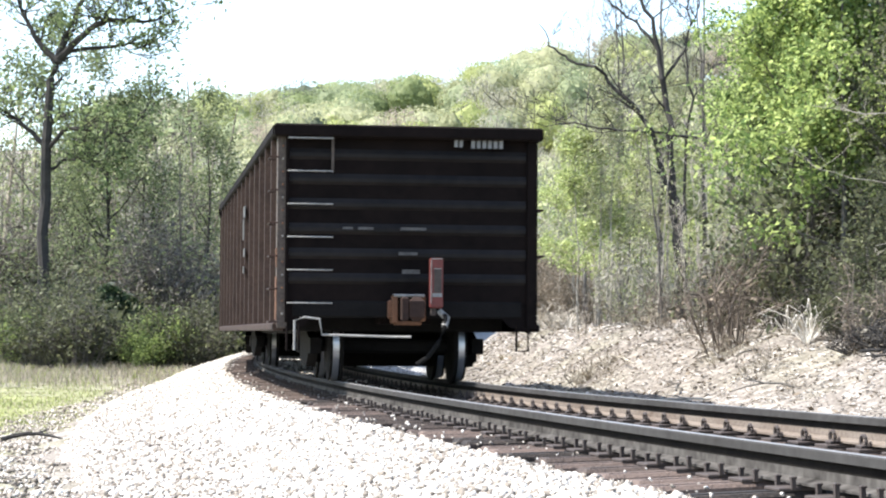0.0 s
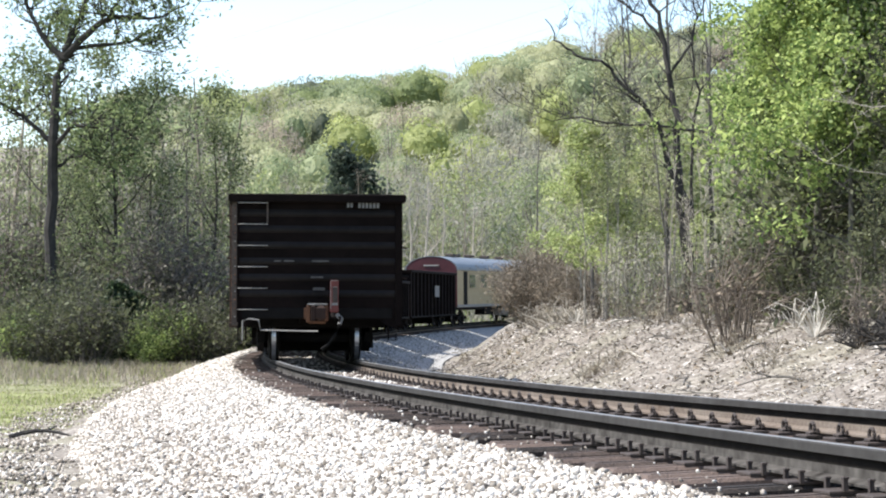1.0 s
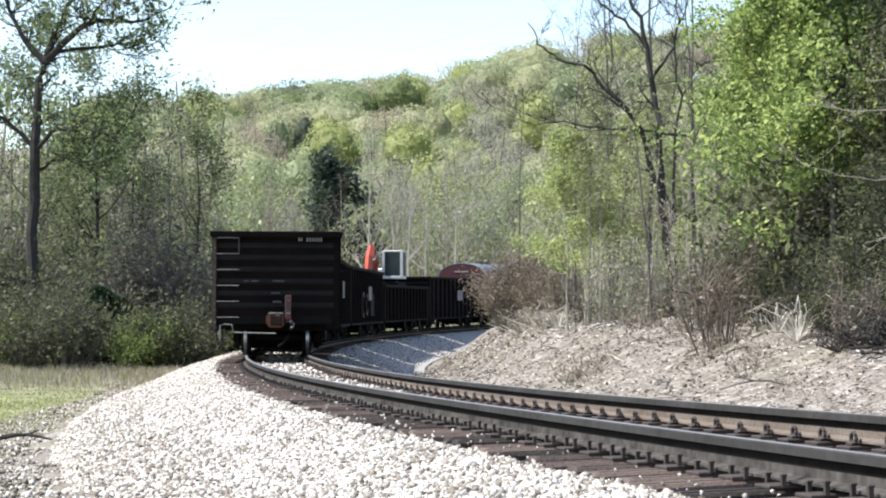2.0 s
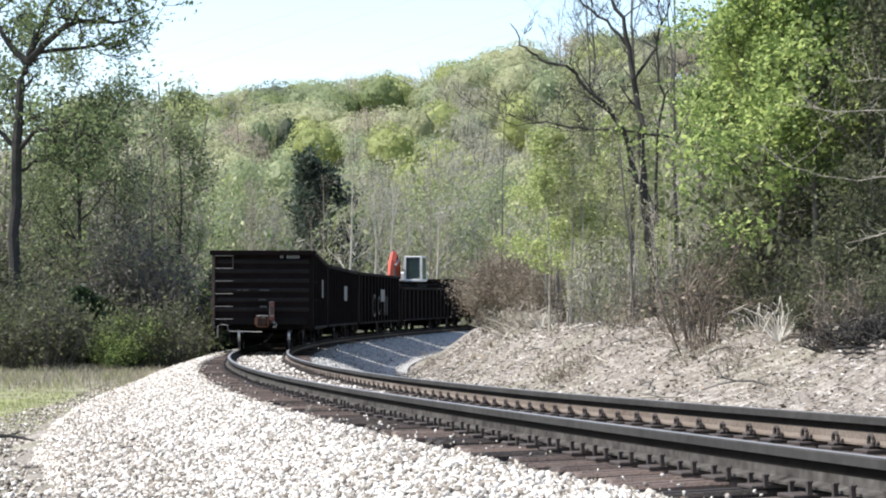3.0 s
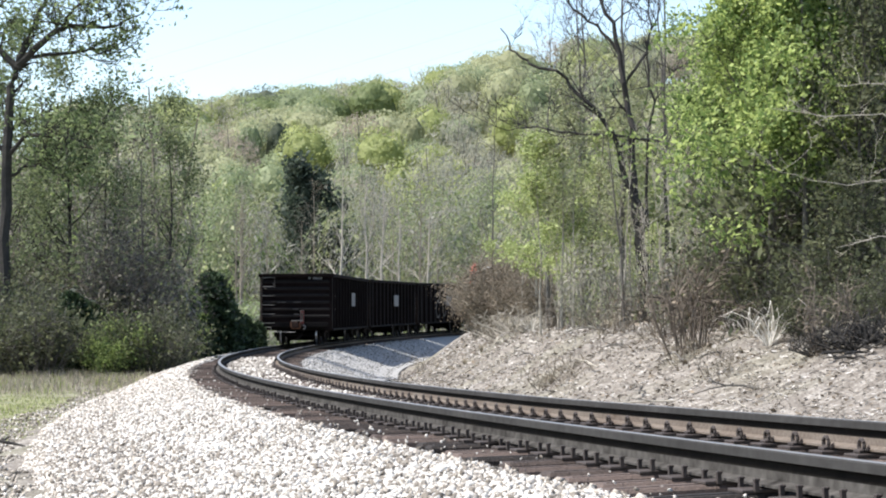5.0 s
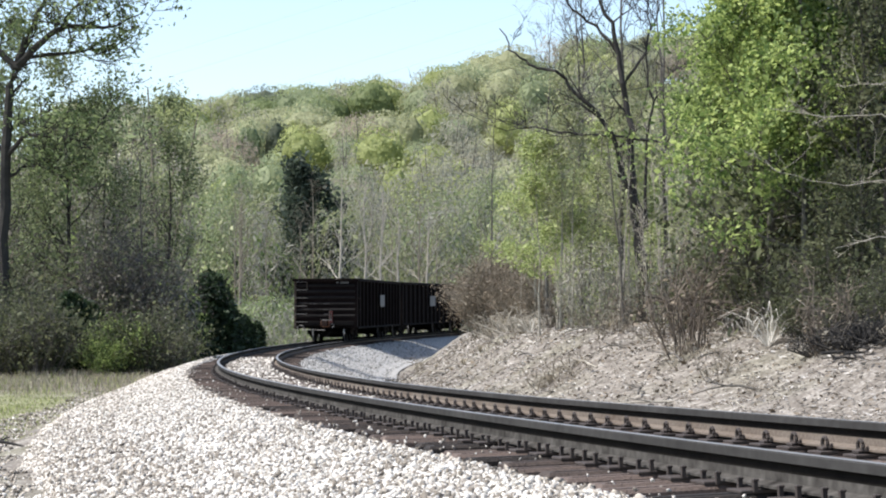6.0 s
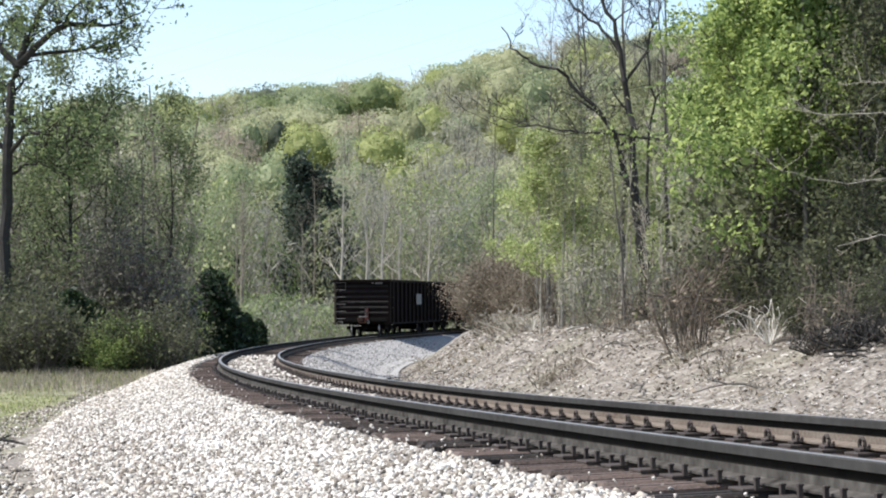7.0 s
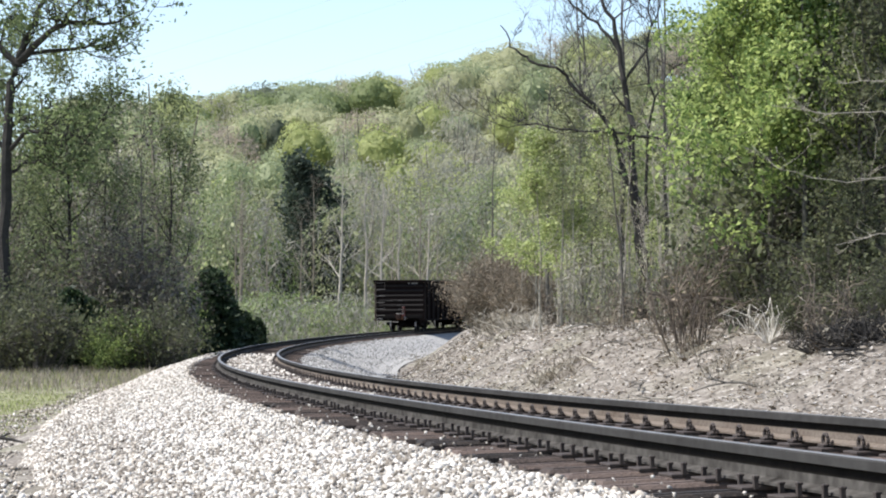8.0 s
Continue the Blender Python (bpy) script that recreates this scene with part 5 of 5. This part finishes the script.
BARE = limbed_mesh(61, [
    ([(0, 0, -0.2), (-0.02, 0.0, 1.20), (-0.09, 0.0, 2.10), (-0.24, 0.0, 3.48), (-0.34, 0.0, 4.56), (-0.49, 0.0, 5.64), (-0.64, 0.0, 6.36), (-0.92, 0.1, 7.08), (-1.12, 0.2, 7.78)], 0.105, 0.02),
    ([(0, 0, 0.1), (-0.05, 0.0, 1.43), (-0.24, -0.1, 2.47), (-0.53, -0.2, 3.62), (-0.85, -0.3, 4.23), (-1.32, -0.3, 4.74), (-1.86, -0.3, 5.24), (-2.40, -0.2, 5.43), (-2.73, -0.2, 5.68), (-2.98, -0.1, 6.14)], 0.075, 0.012),
    ([(0.38, -0.2, 3.79), (-0.60, -0.3, 3.92), (-1.46, -0.4, 3.93), (-2.33, -0.4, 4.07), (-2.82, -0.4, 4.01)], 0.035, 0.008),
    ([(0.12, 0.4, 2.02), (0.20, 0.4, 4.70), (0.16, 0.4, 6.01), (0.21, 0.4, 7.20)], 0.035, 0.012),
    ([(-0.49, 0.0, 5.64), (-0.94, 0.2, 6.26), (-1.53, 0.2, 6.73), (-1.82, 0.2, 7.43)], 0.04, 0.01),
    ([(-0.38, 0.0, 4.96), (0.12, 0.1, 5.79), (0.41, 0.1, 6.73)], 0.04, 0.01)], subs=8, twigs=4, length=0.85, fine=0.006)
plant("tree", BARE, 4.186, 43, "leaning dark bare tree with long crooked limbs", sink=0.0)
BARE_B = tree_mesh(63, 0, bark=BARK, height=9.5, r0=0.07, lean=(-0.5, 0), base=0.3, limbs=12, reach=0.26, rise=50, subs=5, twigs=4)
for x, y, a, sc in ((3.3, 48, 10, 0.95), (4.9, 46, 140, 1.0), (2.6, 52, 250, 0.85), (5.4, 50, 60, 1.0), (1.5, 66, 200, 0.75), (4.0, 45, 320, 1.05), (3.7, 54, 110, 1.1), (5.9, 44, 170, 1.0)):
    plant("tree", BARE_B, x, y, "thin leafless grey tree on the bank", "tree", "bare trees on the bank", turn=a, scale=sc)
PALEBOUGH = limbed_mesh(64, [
    ([(0, 0, -0.2), (0.0, 0, 2), (-0.1, 0, 4.2)], 0.04, 0.02),
    ([(0, 0, 1.6), (-0.5, -0.1, 2.0), (-1.1, -0.2, 1.9), (-1.9, -0.2, 2.05)], 0.009, 0.003),
    ([(0, 0, 2.3), (-0.6, 0.1, 2.8), (-1.3, 0.1, 2.75), (-1.9, 0.2, 2.9)], 0.008, 0.003),
    ([(-0.05, 0, 2.9), (-0.5, -0.2, 3.2), (-1.2, -0.2, 3.1)], 0.008, 0.003),
    ([(0, 0, 1.0), (-0.6, -0.2, 1.3), (-1.2, -0.2, 1.15)], 0.009, 0.003)], subs=6, twigs=2, length=0.5, bark=BARKPALE, fine=0.002)
plant("tree", PALEBOUGH, 5.95, 25, "pale leafless tree with long drooping boughs")
SLIM = tree_mesh(62, 4400, 0.11, 0.034, BARKPALE, LEAFGOLD, height=4.6, r0=0.035, base=0.2, limbs=12, reach=0.24, rise=42, subs=4, twigs=3)
SLIM_B = tree_mesh(65, 2000, 0.15, 0.033, BARKPALE, LEAFOLIVE, height=5.2, r0=0.035, base=0.3, limbs=10, reach=0.2, rise=48, subs=4, twigs=3)
rr = random.Random(8)
for i in range(26):
    y = rr.uniform(43, 68)
    b = rr.uniform(0.036, 0.115)
    plant("sapling", SLIM if i % 2 else SLIM_B, b * y, y, "slender sapling with thin yellow-green leaves", "sapling", "saplings on the bank", turn=rr.uniform(0, 360), scale=rr.uniform(0.65, 1.05))
POLE = tree_mesh(66, 0, bark=BARKPALE, height=4.6, r0=0.026, lean=(0.35, 0.1), base=0.25, limbs=9, reach=0.2, rise=52, subs=4, twigs=2)
POLE_B = tree_mesh(67, 260, 0.12, 0.035, BARK, LEAFOLIVE, height=5.4, r0=0.034, lean=(-0.5, 0.1), base=0.3, limbs=9, reach=0.2, rise=50, subs=4, twigs=2)
rr = random.Random(29)
for i in range(32):
    s = rr.uniform(25, 48)
    x, y, z = on_line(s, -float(bank_toe(s)) - rr.uniform(3.0, 5.6))
    plant("sapling", POLE if i % 3 else POLE_B, float(x), float(y), "thin leafless pale-stemmed sapling on the bank", "sapling", "bare saplings on the bank", turn=rr.uniform(0, 360), scale=rr.uniform(0.4, 1.0))
BRUSH = bush_mesh(71, 2.0, 1.9, 80, 11000, 0.017, LEAFBROWN, TWIG, 0.15, twigs=13)
for x, y, sc in ((1.4, 60, 1.2), (1.62, 58, 1.3), (2.15, 56, 1.0), (1.7, 63, 1.2), (2.55, 53, 0.8), (2.2, 61, 1.2)):
    plant("brush", BRUSH, x, y, "dense dry brown brush at the end of the bank", "brush", "brush on the bank", turn=x * 77, scale=sc)
DEADWOOD = bush_mesh(74, 1.5, 0.75, 26, 0, 0.02, LEAFBROWN, BARKPALE, 0.1, twigs=6, thick=0.014, arch=0.8)
for x, y, sc in ((1.75, 50, 1.0), (2.1, 48, 0.8), (1.45, 52, 0.9)):
    plant("brush_pile", DEADWOOD, x, y, "heap of pale dead branches on the bank", "brush pile", "dead branches on the bank", turn=x * 130, scale=sc)
STEMS = bush_mesh(72, 1.1, 1.5, 20, 160, 0.02, LEAFBROWN, REDSTEM, 0.1, twigs=4, thick=0.010)
for x, y, sc in ((3.55, 32, 1.0), (3.9, 31, 0.8), (3.1, 36, 0.8), (4.6, 29, 0.7), (5.0, 27, 0.8), (2.4, 44, 0.8), (4.2, 33, 1.0), (5.4, 29, 1.0), (3.42, 28.8, 1.25), (3.55, 29.3, 1.1), (4.45, 24.0, 0.8)):
    plant("brush", STEMS, x, y, "upright reddish leafless stems on the bank", "brush", "stems on the bank", turn=x * 99, scale=sc)

# dark shrubs put in to deepen the shaded hollows under the trees
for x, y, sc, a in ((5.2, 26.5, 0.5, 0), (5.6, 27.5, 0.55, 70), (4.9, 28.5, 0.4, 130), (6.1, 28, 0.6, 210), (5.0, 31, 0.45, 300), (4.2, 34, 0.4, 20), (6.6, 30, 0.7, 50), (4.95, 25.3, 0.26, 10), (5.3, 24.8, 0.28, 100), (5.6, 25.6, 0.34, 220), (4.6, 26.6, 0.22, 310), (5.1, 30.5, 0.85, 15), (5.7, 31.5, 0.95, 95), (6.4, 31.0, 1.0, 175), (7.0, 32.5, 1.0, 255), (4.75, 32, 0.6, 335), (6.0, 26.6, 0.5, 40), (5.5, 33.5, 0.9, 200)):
    plant("shrub", TANGLE, x, y, "deep green shrub on the bank, tree shade in its colour", "shrub", "shrubs on the bank", turn=a, scale=sc)


def grass_clump(seed, n, height, spread, wide=(0.006, 0.012), mat=STRAW):
    rng = random.Random(seed)
    p = Pile()
    for _ in range(n):
        a = rng.uniform(0, 2 * math.pi)
        r = rng.uniform(0.1, 1) * spread
        h = height * rng.uniform(0.5, 1)
        w = rng.uniform(*wide)
        d = Vector((math.cos(a), math.sin(a), 0))
        t = Vector((-d.y, d.x, 0)) * w
        q = [d * 0.03, d * r * 0.35 + Vector((0, 0, h * 0.75)), d * r * 0.75 + Vector((0, 0, h)), d * r * 1.15 + Vector((0, 0, h * 0.72))]
        vs = []
        for k, c in enumerate(q):
            vs += [c - t * (1 - k * 0.28), c + t * (1 - k * 0.28)]
        p.add(vs, [(0, 1, 3, 2), (2, 3, 5, 4), (4, 5, 7, 6)])
    return p.mesh("dry_grass", mat)


CLUMP = grass_clump(81, 90, 0.42, 0.5)
ARCHING = grass_clump(82, 16, 0.44, 1.05, (0.006, 0.012), WEATHERED)
TWIGTUFT = bush_mesh(73, 0.7, 0.6, 12, 60, 0.015, LEAFBROWN, TWIG, 0.06, twigs=4, thick=0.006)


def clump(x, y, sc, turn, me=CLUMP):
    ob = tagged(new("dry_grass", me), "clump of pale dry arching grass", "dry grass", "dry grass")
    ob.matrix_world = pose(x, y, float(ground_height(x, y)[0]) - 0.03, 0, 0, turn) @ Matrix.Scale(sc, 4)


for x, y, sc, a in ((4.35, 28.5, 0.6, 0), (4.5, 28.0, 0.5, 130), (1.9, 52, 0.9, 20), (2.2, 50, 0.9, 80), (1.6, 54, 1.0, 200), (3.2, 40, 0.6, 40), (4.9, 26, 0.6, 300)):
    clump(x, y, sc, a)
for x, y, sc, a in ((4.18, 26.6, 1.15, 10), (4.30, 26.9, 1.25, 150), (4.1, 27.6, 0.9, 250), (4.75, 26.4, 0.7, 70), (2.0, 47, 1.0, 30)):
    clump(x, y, sc, a, ARCHING)


for i in range(34):         # dead weeds and twig tufts on the bank
    ss = rr.uniform(8, 55)
    x, y, z = on_line(ss, -float(bank_toe(ss)) - rr.uniform(0.8, 3.6))
    if i % 3:
        plant("weed", TWIGTUFT, float(x), float(y), "small dead weed with bare brown twigs", "weed", "weeds on the bank", turn=rr.uniform(0, 360), scale=rr.uniform(0.4, 1.1))
    else:
        clump(float(x), float(y), rr.uniform(0.3, 0.6), rr.uniform(0, 360))
# ---- litter on the bank: fallen leaves, twigs and sticks
def litter(name, count, seed, label):
    g = np.random.default_rng(seed)
    s = -2 + 68 * g.random(count) ** 1.5
    q = bank_toe(s) - 0.9 + g.random(count) ** 0.9 * 6.0
    h = np.interp(s, LS, LH)
    x, y = np.interp(s, LS, LX) + np.cos(h) * q, np.interp(s, LS, LY) + np.sin(h) * q
    z = ground_height(x, y) - 0.03 + g.uniform(0.0, 0.035, count)
    nrm = g.normal(0, 0.3, (count, 3)) + np.array((0, 0, 1.0))
    size = 0.018 * g.lognormal(0, 0.35, count) * (1 + s / 60)
    me = quads(name, np.column_stack([x, y, z]), nrm, size, (DRYLEAF, LEAFBROWN), long=1.25, mi=(g.random(count) < 0.25).astype(int))
    return tagged(new(name, me), label, "leaf litter", kind="stuff")


litter("leaf_litter", 80000, 91, "bleached fallen leaves strewn over the bank")


def stick(x, y, length, turn, r, bend, rise=0.05, mat=BARKPALE):
    p = Pile()
    pts = [(-length / 2 + length * i / 5, bend * math.sin(i / 5 * math.pi) + 0.02 * math.sin(i * 2.3), rise * math.sin(i / 5 * math.pi) + 0.01 * i * rise) for i in range(6)]
    p.tube(pts, [r, r, r * 0.9, r * 0.75, r * 0.6, r * 0.35], 6)
    p.tube([pts[3], (pts[3][0] + length * 0.18, pts[3][1] + length * 0.14, pts[3][2] + 0.05)], [r * 0.6, r * 0.25], 5)
    ob = tagged(new("stick", p.mesh("stick", mat)), "fallen branch lying on the leaf-strewn bank" if mat is not IRON else "dark stick lying on the pale stones", "stick", "fallen sticks")
    ob.matrix_world = pose(x, y, float(ground_height(x, y)[0]) + 0.01, 0, 0, turn)


rr = random.Random(17)
for i in range(46):
    s = rr.uniform(2, 52)
    q = float(bank_toe(s)) + rr.uniform(-0.2, 3.6)
    x, y, z = on_line(s, -q)
    stick(float(x), float(y), rr.uniform(0.4, 1.6), rr.uniform(0, 180), rr.uniform(0.008, 0.022), rr.uniform(-0.15, 0.15), rr.uniform(0.02, 0.12), BARKPALE if rr.random() < 0.6 else BARK)
for s, o, ln, a, r in ((52, -3.6, 2.6, 20, 0.05), (49, -3.4, 1.6, 35, 0.03), (15.5, 4.35, 0.7, 15, 0.03)):
    x, y, z = on_line(s, o)
    stick(float(x), float(y), ln, a, r, 0.12, 0.06, BARKDARK)
for x, y, ln, a, r in ((4.52, 23.2, 0.7, 8, 0.024), (4.62, 23.0, 0.6, 40, 0.018), (4.42, 23.1, 0.5, 150, 0.015), (4.58, 22.8, 0.45, 100, 0.012), (4.75, 23.4, 0.7, 170, 0.022), (4.40, 22.7, 0.4, 60, 0.010), (4.66, 23.2, 0.5, 120, 0.016), (4.5, 22.95, 0.5, 25, 0.012)):
    stick(x, y, ln * 0.8, a, r, 0.04 - 0.0005 * a, 0.02, BARKDARK)
# Roots, twigs and dusky leaves massed here to stand for the bank's dark shade.
ROOTS = bush_mesh(75, 1.0, 0.28, 60, 150, 0.02, LEAFDUSK, BARKDARK, 0.1, twigs=6, thick=0.016, arch=0.5)
for x, y, sc in ((4.72, 23.6, 1.0), (5.05, 23.9, 1.2), (4.45, 24.2, 0.7)):
    plant("root_mass", ROOTS, x, y, "dark root tangle on the bank, added to deepen its shade", "roots", "roots on the bank", turn=x * 200, scale=sc)
x, y, z = on_line(9.5, 3.1)
stick(float(x), float(y), 0.32, 12, 0.010, 0.01, 0.02, IRON)

# ---- power lines high over the valley
for x0, z0, yy in ((-89, 77, 560), (-82, 73, 562), (-28, 77, 558), (-7.5, 77.5, 556)):
    p = Pile().tube([(x0 + 22 * i, yy, z0 + 6.9 * i - 0.06 * i * (5 - i)) for i in range(-4, 7)], 0.013, 4)
    tagged(new("power_line", p.mesh("power_line", IRON)), "thin overhead power line crossing the valley", "cable", "power lines")

motions()
